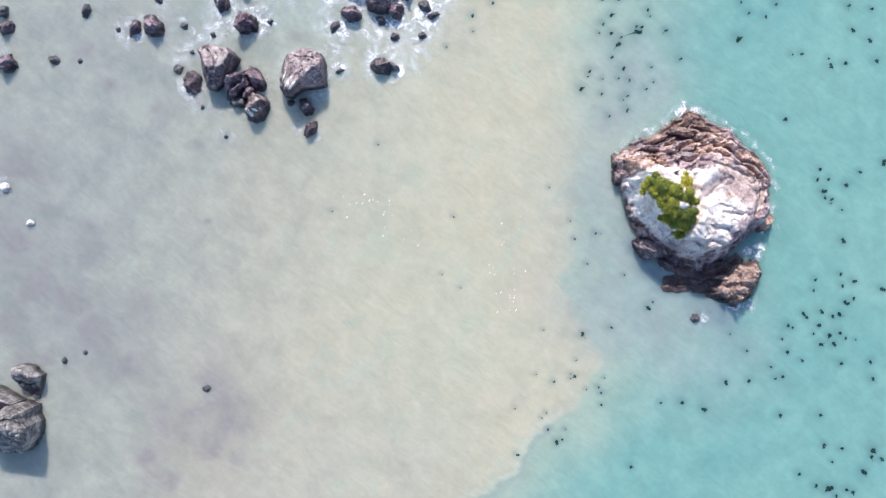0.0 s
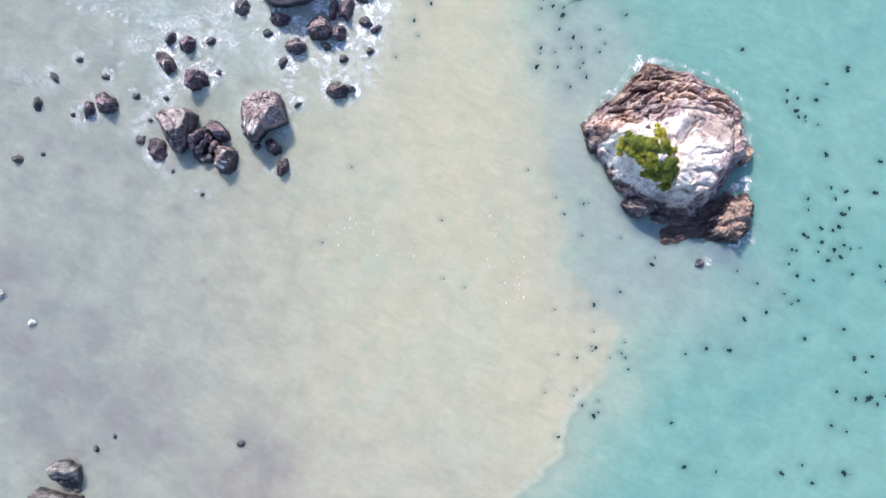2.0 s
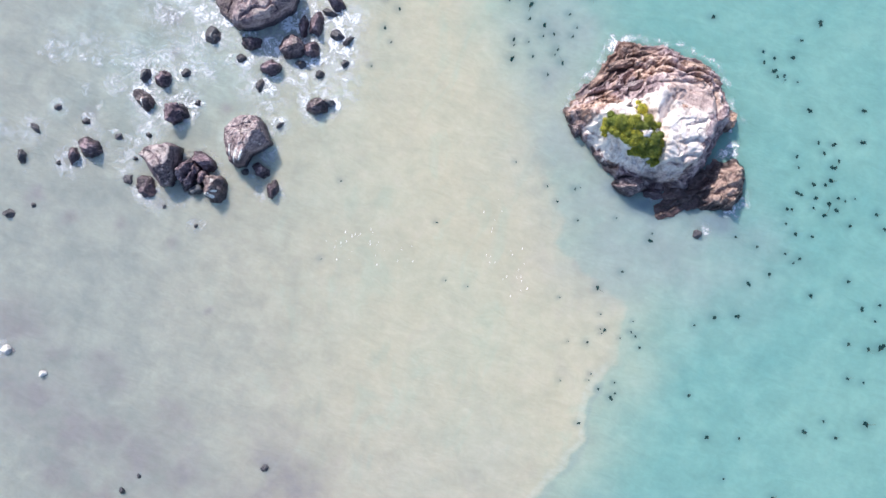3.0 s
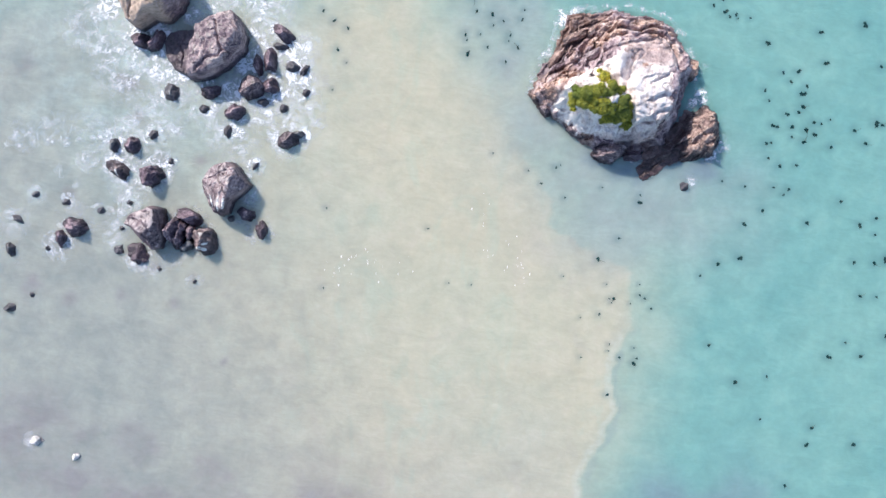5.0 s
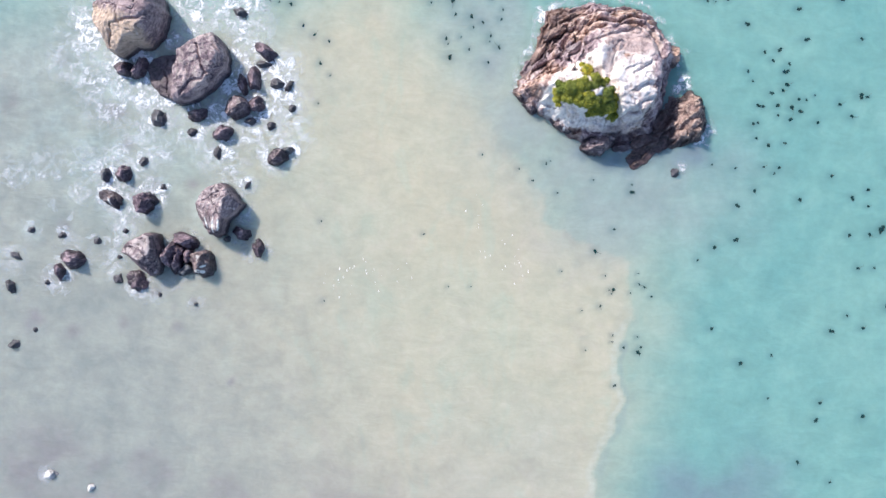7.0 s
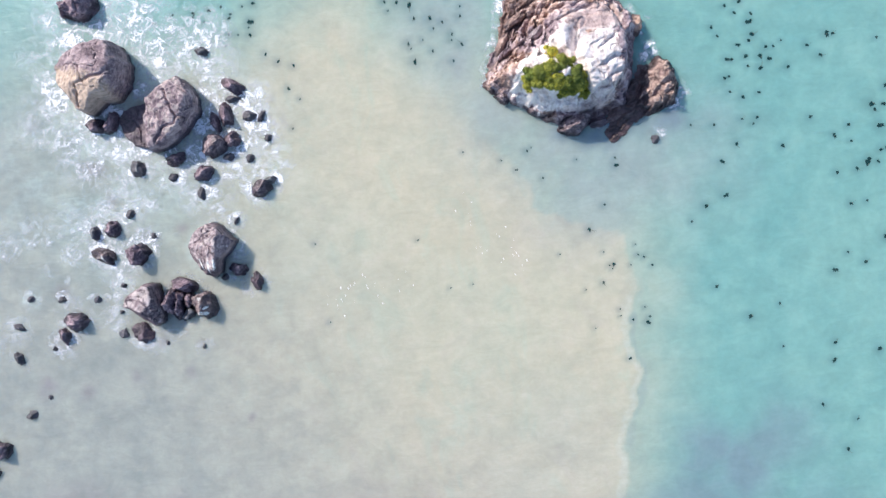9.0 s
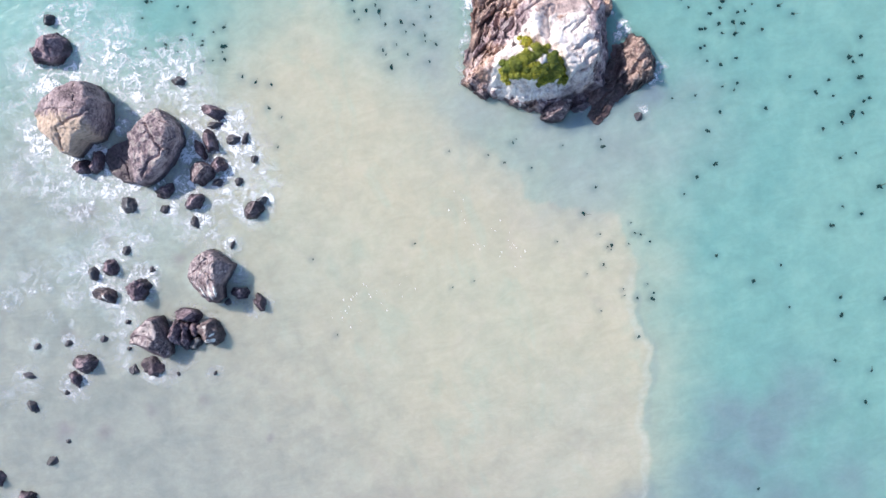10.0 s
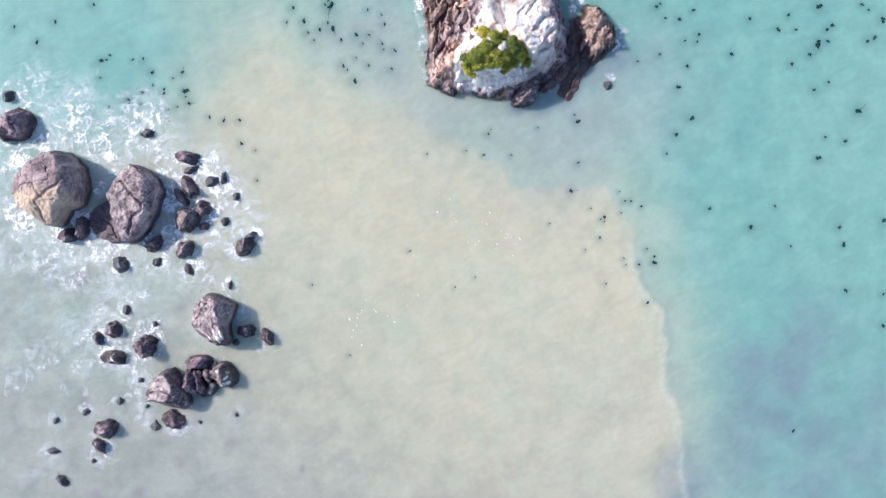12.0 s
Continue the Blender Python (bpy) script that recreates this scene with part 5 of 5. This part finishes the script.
kelp(50.15, 1.16, 0.59, 104, 4)
kelp(50.42, 1.47, 0.47, 116, 4)
kelp(51.95, 2.30, 0.36, 217, 4)
kelp(52.69, 2.44, 0.41, 175, 4)
kelp(51.39, 1.08, 0.30, 106, 3)
kelp(48.81, 3.93, 0.30, 186, 1)
kelp(13.36, 6.29, 0.24, 69, 4)
kelp(12.18, 9.69, 0.34, -98, 2, 0.34)
kelp(12.68, 9.98, 0.20, -102, 2, 0.44)
kelp(10.55, 7.79, 0.24, 169, 0)
kelp(9.06, 9.16, 0.27, -65, 4, 0.37)
kelp(4.93, 10.89, 0.27, -91, 4, 0.38)
kelp(17.53, 7.68, 0.18, 126, 4)
kelp(-13.62, 3.73, 0.27, -104, 2, 0.45)
kelp(0.69, -4.08, 0.18, 238, 4)
kelp(31.11, 9.10, 0.24, 156, 1)
kelp(-1.99, 1.97, 0.18, 181, 3)
kelp(-20.87, 43.64, 0.40, -103, 2, 0.42)
kelp(-25.68, 43.91, 0.40, 71, 4, 0.45)
kelp(-30.11, 45.59, 0.40, 42, 2, 0.36)
kelp(-28.64, 42.85, 0.46, -125, 1, 0.41)
kelp(-23.07, 37.52, 0.47, 112, 2)
kelp(-21.92, 37.64, 0.30, 145, 1)
kelp(-22.56, 37.39, 0.24, 148, 0)
kelp(-19.88, 35.98, 0.24, 175, 3)
kelp(-18.74, 35.53, 0.30, 82, 1)
kelp(-18.54, 33.68, 0.36, 206, 1)
kelp(-24.09, 35.87, 0.24, 192, 4)
kelp(-15.49, 32.15, 0.36, 215, 5)
kelp(-16.76, 31.94, 0.24, 116, 1)
kelp(-19.15, 32.40, 0.24, 59, 0)
kelp(-20.56, 32.19, 0.36, 192, 1)
kelp(-18.25, 31.34, 0.30, 203, 1)
kelp(-18.54, 30.91, 0.30, 185, 0)
kelp(-16.23, 30.06, 0.47, 158, 3)
kelp(-16.47, 29.46, 0.24, 210, 2)
kelp(-16.43, 28.57, 0.36, 143, 5)
kelp(-22.38, 32.20, 0.36, 154, 5)
kelp(-22.53, 31.77, 0.30, 197, 2)
kelp(-21.34, 31.00, 0.24, 247, 4)
kelp(-24.79, 32.45, 0.24, 214, 0)
kelp(-18.84, 29.10, 0.30, 119, 1)
kelp(-17.81, 28.85, 0.24, 158, 2)
kelp(-19.47, 27.91, 0.24, 239, 5)
kelp(-27.13, 32.01, 0.30, 130, 5)
kelp(-15.13, 26.11, 0.40, -120, 2, 0.39)
kelp(-13.86, 25.05, 0.40, -131, 1, 0.38)
kelp(-12.24, 24.20, 0.40, 100, 2, 0.42)
kelp(-13.29, 21.74, 0.40, -56, 4, 0.48)
kelp(48.84, 5.80, 0.36, 159, 2)
kelp(47.00, 4.93, 0.36, 94, 3)
kelp(46.55, 0.65, 0.36, 98, 4)
kelp(49.31, -3.12, 0.30, 145, 4)
kelp(47.47, -3.09, 0.36, 193, 5)
kelp(50.82, -7.53, 0.59, 180, 5)
kelp(55.42, -1.00, 0.36, 228, 1)
kelp(56.26, -1.07, 0.36, 198, 0)
kelp(56.80, 3.01, 0.30, 105, 3)
kelp(57.19, 2.08, 0.30, 171, 5)
kelp(58.04, 0.24, 0.47, 239, 0)
kelp(46.10, -8.49, 0.30, 161, 5)
kelp(47.88, -9.93, 0.36, 205, 1)
kelp(44.18, -10.19, 0.41, 152, 3)
kelp(37.35, -12.82, 0.30, 109, 5)
kelp(33.79, -13.64, 0.47, 187, 2)
kelp(36.81, -17.70, 0.30, 188, 2)
kelp(42.74, -18.34, 0.36, 221, 1)
kelp(42.18, -20.38, 0.36, 217, 3)
kelp(40.06, -25.09, 0.36, 137, 5)
kelp(47.60, -20.03, 0.47, 159, 2)
kelp(43.64, -27.41, 0.30, 235, 5)
kelp(41.94, -30.66, 0.41, 119, 1)
kelp(-13.52, -5.35, 0.27, -115, 2, 0.35)
kelp(27.21, -36.52, 0.30, 196, 3)
kelp(3.27, -4.14, 0.18, 133, 2)
kelp(41.40, 26.60, 0.36, 174, 3)
kelp(46.42, 27.76, 0.47, 102, 0)
kelp(48.54, 23.06, 0.36, 160, 5)
kelp(48.33, 16.56, 0.47, 75, 3)
kelp(49.00, 16.43, 0.36, 206, 5)
kelp(-12.23, 20.34, 0.27, -114, 5, 0.42)
kelp(-13.65, 17.19, 0.27, -113, 1, 0.40)
kelp(53.81, 15.02, 0.30, 116, 4)
kelp(53.83, 9.44, 0.47, 186, 2)


weed = np.zeros(gx.shape)
for x, y, size in tufts:
    cols, rows_of = np.where(abs(line - x) < 3.5)[0], np.where(abs(line - y) < 3.5)[0]
    block = np.ix_(rows_of, cols)
    weed[block] = np.maximum(weed[block], 0.36 * np.exp(-((gx[block] - x + 0.2) ** 2 + (gy[block] - y) ** 2) / (1.30 * size + 0.14) ** 2))
give(sea, "weed", weed)
# a pale ring of broken water round each boulder
for x, y, reach in collars:
    cols, rows_of = np.where(abs(line - x) < reach + 2.5)[0], np.where(abs(line - y) < reach + 2.5)[0]
    block = np.ix_(rows_of, cols)
    off_edge = np.hypot(gx[block] - x, gy[block] - y) - reach * 0.9
    wash[block] = np.maximum(wash[block], (0.4 if y > 3 and x < 0 else 0.1) * np.exp(-((off_edge / 0.8) ** 2)))
give(sea, "wash", wash)


# ---- foam ----
def lace(name, x0, y0, x1, y1, density, step=0.16, label=""):
    """A thin sheet of foam on the water, dense round the rocks and thinning out from them."""
    hx, hy = np.arange(x0, x1, step), np.arange(y0, y1, step)
    x, y = np.meshgrid(hx, hy)
    wx = x + 1.6 * (fractal(x / 1.6, y / 1.6, 4, 101) - 0.5)
    wy = y + 1.6 * (fractal(x / 1.6, y / 1.6, 4, 107) - 0.5)
    film = 0.70 * density(wx, wy) * (0.6 + 0.6 * ramp(fractal(x / 1.5, y / 1.5, 5, 121), 0.32, 0.66))
    film = np.where(film < 0.05, 0, film)
    z = 0.05 + 0.05 * np.clip(film, 0, 1) * fractal(x / 0.4, y / 0.4, 2, 131)
    quads = sheet_faces(len(hx), len(hy))
    quads = quads[(film.ravel()[quads] > 0).any(1)]
    used, quads = np.unique(quads, return_inverse=True)
    ob = from_arrays(name, np.stack([x.ravel(), y.ravel(), z.ravel()], 1)[used], quads.reshape(-1, 4), FOAM)
    give(ob, "film", film.ravel()[used])
    return tagged(ob, label, "foam", kind="stuff")


def patches(*rows, rings=0.0):
    """A density that falls off round each (x, y, radius, strength), with broken rings round the boulders."""
    def density(x, y):
        total = np.zeros(x.shape)
        for px, py, radius, strength in rows:
            total = np.maximum(total, strength * np.exp(-(((x - px) ** 2 + (y - py) ** 2) / radius**2) ** 1.2))
        if rings:
            broken = ramp(fractal(x / 1.1, y / 1.1, 3, 141), 0.42, 0.62)
            for px, py, length, width, turn in footprints:
                if x.min() < px < x.max() and y.min() < py < y.max():
                    u, v = (x - px) * math.cos(turn) + (y - py) * math.sin(turn), (y - py) * math.cos(turn) - (x - px) * math.sin(turn)
                    off = (np.hypot(u / length, v / width) - 1.0) * (length + width) / 2
                    total = np.maximum(total, rings * broken * np.exp(-(((off - 0.25) / 0.5) ** 2)))
        return total
    return density


lace("foam", -45.9, 6.4, -11.6, 42.9, patches(
    (-20.7, 19.4, 1.93, 1.62),
    (-23.2, 19.3, 1.42, 1.76),
    (-23.0, 17.0, 1.16, 1.30),
    (-18.4, 16.8, 1.42, 1.30),
    (-24.6, 15.3, 1.29, 1.17),
    (-21.8, 13.8, 1.29, 1.17),
    (-20.1, 11.5, 0.90, 1.17),
    (-36.3, 22.8, 1.03, 1.82),
    (-33.4, 22.8, 1.16, 1.95),
    (-30.8, 18.1, 1.42, 1.56),
    (-40.3, 27.1, 1.29, 1.43),
    (-36.8, 30.4, 0.90, 1.30),
    (-34.3, 30.9, 1.03, 1.43),
    (-22.5, 23.6, 0.90, 1.30),
    (-27.6, 25.6, 1.16, 1.43),
    (-29.7, 24.5, 0.90, 1.56),
    (-35.3, 21.2, 1.93, 1.56),
    (-32.7, 21.3, 1.61, 1.62),
    (-39.7, 25.4, 1.42, 1.69),
    (-38.5, 20.7, 2.90, 0.75),
    (-33.2, 18.3, 2.25, 0.79),
    (-37.0, 18.1, 2.25, 0.66),
    (-22.4, 27.2, 1.80, 1.56),
    (-19.3, 21.3, 1.42, 1.69),
    (-17.9, 19.1, 1.29, 1.95),
    (-22.0, 18.3, 0.90, 1.69),
    (-23.5, 20.2, 1.29, 1.82),
    (-24.9, 16.9, 1.29, 1.56),
    (-21.0, 15.9, 1.42, 1.56),
    (-24.1, 12.8, 1.42, 1.56),
    (-29.8, 31.8, 2.58, 1.17),
    (-27.9, 28.6, 2.25, 1.12),
    (-33.4, 31.9, 2.25, 1.22),
    (-36.9, 32.2, 1.93, 1.56),
    (-22.8, 28.5, 3.54, 0.94),
    (-26.5, 29.7, 3.22, 0.84),
    (-28.9, 33.5, 3.86, 0.79),
    (-36.7, 34.0, 3.22, 0.79),
    (-20.5, 21.9, 2.25, 0.99),
    (-18.6, 19.1, 2.90, 0.99),
    (-19.2, 13.9, 2.70, 0.66),
    (-23.7, 18.4, 2.25, 0.99),
    (-24.4, 11.5, 2.90, 0.56),
    (-36.1, 18.4, 3.86, 0.58),
    (-40.9, 23.1, 3.22, 0.56),
    (-33.6, 21.8, 1.93, 1.30),
    (-31.7, 37.9, 2.58, 0.79),
    (-33.6, 14.1, 3.22, 0.40),
    (-18.6, 11.4, 1.93, 0.72),
    (-26.7, 14.2, 2.25, 0.56),
    (-37.8, 22.1, 2.58, 0.47),
    (-40.2, 30.0, 2.58, 0.56),
    (-17.8, 17.2, 2.25, 0.89),
    (-22.6, 15.7, 1.93, 1.04),
    (-16.6, 14.0, 1.93, 0.78),
    (-21.4, 25.6, 2.25, 0.84),
    (-31.0, 15.7, 2.58, 0.56),
    (-17.3, 20.9, 1.93, 0.91),
    (-22.2, 19.9, 1.61, 1.30),
    rings=1.25,
), label="white lacy foam washing round the huge boulders")
lace("foam", -44.4, 1.7, -28.0, 15.4, patches(
    (-38.8, 10.3, 1.55, 0.88),
    (-37.5, 8.0, 1.93, 0.88),
    (-36.0, 5.2, 1.93, 0.80),
    (-32.3, 8.2, 1.42, 0.70),
    (-33.1, 11.0, 1.16, 0.80),
    (-40.9, 7.8, 1.29, 0.52),
    (-35.3, 9.9, 1.67, 0.88),
    (-31.5, 11.6, 1.16, 0.52),
    (-36.9, 11.9, 1.16, 0.70),
    (-32.6, 6.3, 1.03, 0.70),
    (-34.4, 5.5, 1.03, 0.70),
    rings=0.4,
), label="white foam ring round four dark stones")
lace("foam", -55.5, -6.8, -18.2, 10.8, patches(
    (-22.2, 4.6, 1.16, 0.60),
    (-23.3, 7.3, 0.97, 0.38),
    (-33.6, -3.3, 1.61, 0.45),
    (-37.6, -0.5, 1.67, 0.56),
    (-42.5, 1.3, 1.42, 0.64),
    (-43.7, -1.7, 1.29, 0.45),
    (-48.8, 0.3, 1.61, 0.41),
    (-52.0, -1.0, 1.42, 0.34),
    (-31.3, -3.1, 0.97, 0.30),
    (-21.7, -0.1, 0.90, 0.38),
    (-37.0, 2.1, 0.90, 0.52),
    (-50.0, 8.9, 0.45, 0.9),
    (-48.5, 9.1, 0.45, 0.9),
    (-46.9, 9.3, 0.45, 0.9),
    (-45.3, 9.3, 0.45, 0.9),
    (-43.7, 9.6, 0.45, 0.9),
    (-42.1, 9.9, 0.45, 0.9),
    (-40.8, 10.3, 0.45, 0.9),
    (-39.7, 10.7, 0.45, 0.9),
    (-49.2, 10.5, 0.45, 0.9),
    (-47.6, 10.9, 0.45, 0.9),
    (-49.8, 11.8, 0.45, 0.9),
    (-42.8, 11.5, 0.45, 0.9),
    (-44.4, 11.1, 0.45, 0.9),
    (-46.6, 12.3, 0.45, 0.9),
    rings=0.25,
), label="thin white foam at the foot of the boulders")
lace("foam", -58.1, -27.9, -18.6, 15.3, patches(
    (-44.7, 11.1, 1.93, 0.32),
    (-41.5, 11.8, 1.93, 0.32),
    (-47.9, 10.0, 1.93, 0.24),
    (-44.0, 6.5, 0.52, 0.48),
    (-42.1, 4.9, 0.64, 0.32),
    (-43.1, 3.3, 0.64, 0.48),
    (-46.6, 4.2, 0.64, 0.40),
    (-49.5, 1.4, 0.77, 0.64),
    (-43.5, -2.1, 1.42, 0.76),
    (-45.3, -24.4, 0.90, 0.56),
    (-54.6, -12.5, 1.29, 0.32),
    (-26.8, 0.2, 0.90, 0.32),
    (-34.8, -3.4, 0.90, 1.00),
    (-33.6, -3.0, 0.77, 0.64),
    (-22.1, 7.9, 0.64, 0.56),
), label="thin white foam on the grey shallows")
lace("foam", 6.4, 6.8, 33.0, 30.4, patches(
    (24.0, 13.3, 0.55, 1.5),
    (24.6, 14.4, 0.4, 1.2),
    (27.2, 18.9, 0.38, 0.35),
    (27.3, 19.5, 0.32, 0.35),
    (27.2, 20.1, 0.27, 1.00),
    (27.4, 20.5, 0.29, 1.00),
    (27.7, 21.4, 0.37, 0.35),
    (27.5, 22.1, 0.31, 0.35),
    (27.2, 22.5, 0.37, 0.50),
    (27.0, 23.1, 0.44, 1.00),
    (26.9, 23.5, 0.33, 1.00),
    (26.4, 23.8, 0.26, 0.35),
    (26.1, 24.5, 0.37, 1.00),
    (25.8, 25.0, 0.34, 0.35),
    (25.6, 25.9, 0.35, 0.80),
    (25.4, 25.9, 0.29, 1.00),
    (24.8, 26.2, 0.32, 1.00),
    (24.6, 26.7, 0.23, 0.50),
    (24.0, 26.9, 0.30, 0.50),
    (23.1, 27.4, 0.35, 1.00),
    (22.5, 27.6, 0.25, 0.35),
    (21.9, 28.0, 0.26, 1.00),
    (21.2, 27.9, 0.23, 0.50),
    (20.7, 28.0, 0.29, 0.80),
    (20.0, 28.0, 0.27, 0.35),
    (19.3, 28.3, 0.41, 0.50),
    (19.1, 28.2, 0.24, 0.50),
    (18.0, 28.2, 0.25, 1.00),
    (17.3, 28.4, 0.25, 1.00),
    (16.9, 28.3, 0.24, 0.35),
    (16.4, 27.9, 0.39, 0.35),
    (15.6, 28.1, 0.45, 0.50),
    (15.0, 27.8, 0.34, 0.50),
    (14.5, 28.1, 0.39, 1.00),
    (13.9, 27.6, 0.45, 0.80),
    (13.0, 27.8, 0.29, 0.80),
    (12.4, 27.3, 0.27, 0.80),
    (12.0, 27.5, 0.27, 1.00),
    (12.1, 26.8, 0.44, 0.80),
    (11.7, 26.1, 0.32, 1.00),
    (11.5, 25.4, 0.26, 1.00),
    (11.4, 24.8, 0.25, 0.80),
    (11.2, 24.0, 0.29, 1.00),
    (11.2, 24.0, 0.34, 1.00),
    (11.0, 23.7, 0.41, 0.80),
    (10.7, 22.9, 0.24, 0.50),
    (10.6, 22.2, 0.40, 0.50),
    (10.3, 22.0, 0.25, 1.00),
    (10.1, 21.2, 0.25, 0.80),
    (9.5, 20.6, 0.23, 0.35),
    (9.2, 20.1, 0.41, 0.50),
    (9.0, 19.5, 0.29, 0.80),
    (9.0, 18.6, 0.43, 0.80),
    (8.8, 18.2, 0.26, 0.35),
    (8.4, 17.9, 0.27, 0.50),
    (12.5, 26.7, 0.84, 1.60),
    (12.1, 25.6, 0.52, 1.40),
    (13.3, 27.6, 0.58, 1.20),
    (27.8, 18.3, 0.71, 2.40),
    (28.2, 18.9, 0.45, 2.20),
    (27.2, 17.4, 0.52, 2.20),
    (24.3, 12.6, 0.52, 1.10),
    (23.6, 11.9, 0.45, 1.00),
    (21.6, 11.0, 0.52, 1.10),
    (20.7, 10.7, 0.45, 0.90),
    (30.0, 12.2, 0.77, 0.90),
    (30.6, 14.1, 0.58, 0.75),
    (27.6, 8.8, 0.52, 0.80),
    (28.6, 22.3, 0.39, 0.50),
    (31.0, 13.1, 0.52, 0.70),
    (25.5, 13.5, 0.39, 1.00),
), label="thin white foam along the edge of the rock islet")


# ---- flecks of drifting foam ----
def flecks(x, y, reach, count, seed):
    chance = random.Random(seed)
    bm = bmesh.new()
    for _ in range(count):
        centre = Vector((x + chance.gauss(0, reach), y + chance.gauss(0, reach), 0.05))
        size, lean = chance.uniform(0.03, 0.11), chance.uniform(0, 6.3)
        hub = bm.verts.new(centre + Vector((0, 0, 0.03)))
        rim = []
        for n in range(7):
            a = lean + n * 2 * math.pi / 7
            r = size * chance.uniform(0.5, 1.3)
            rim.append(bm.verts.new(centre + Vector((math.cos(a) * r * 0.6, math.sin(a) * r * 1.5, -0.03))))
        for n in range(7):
            bm.faces.new((hub, rim[n], rim[(n + 1) % 7]))
    ob = part("foam_flecks", bm, CRUST)
    return tagged(ob, "small white foam flecks drifting on sandy water", "foam", kind="stuff")


flecks(-11.5, -3.2, 1.16, 16, 1)
flecks(-9.3, -1.9, 1.03, 8, 2)
flecks(6.8, -0.6, 1.29, 12, 3)
flecks(8.4, -2.2, 0.90, 8, 4)
flecks(-5.4, -2.5, 1.61, 6, 5)
flecks(3.6, 4.9, 1.29, 6, 6)
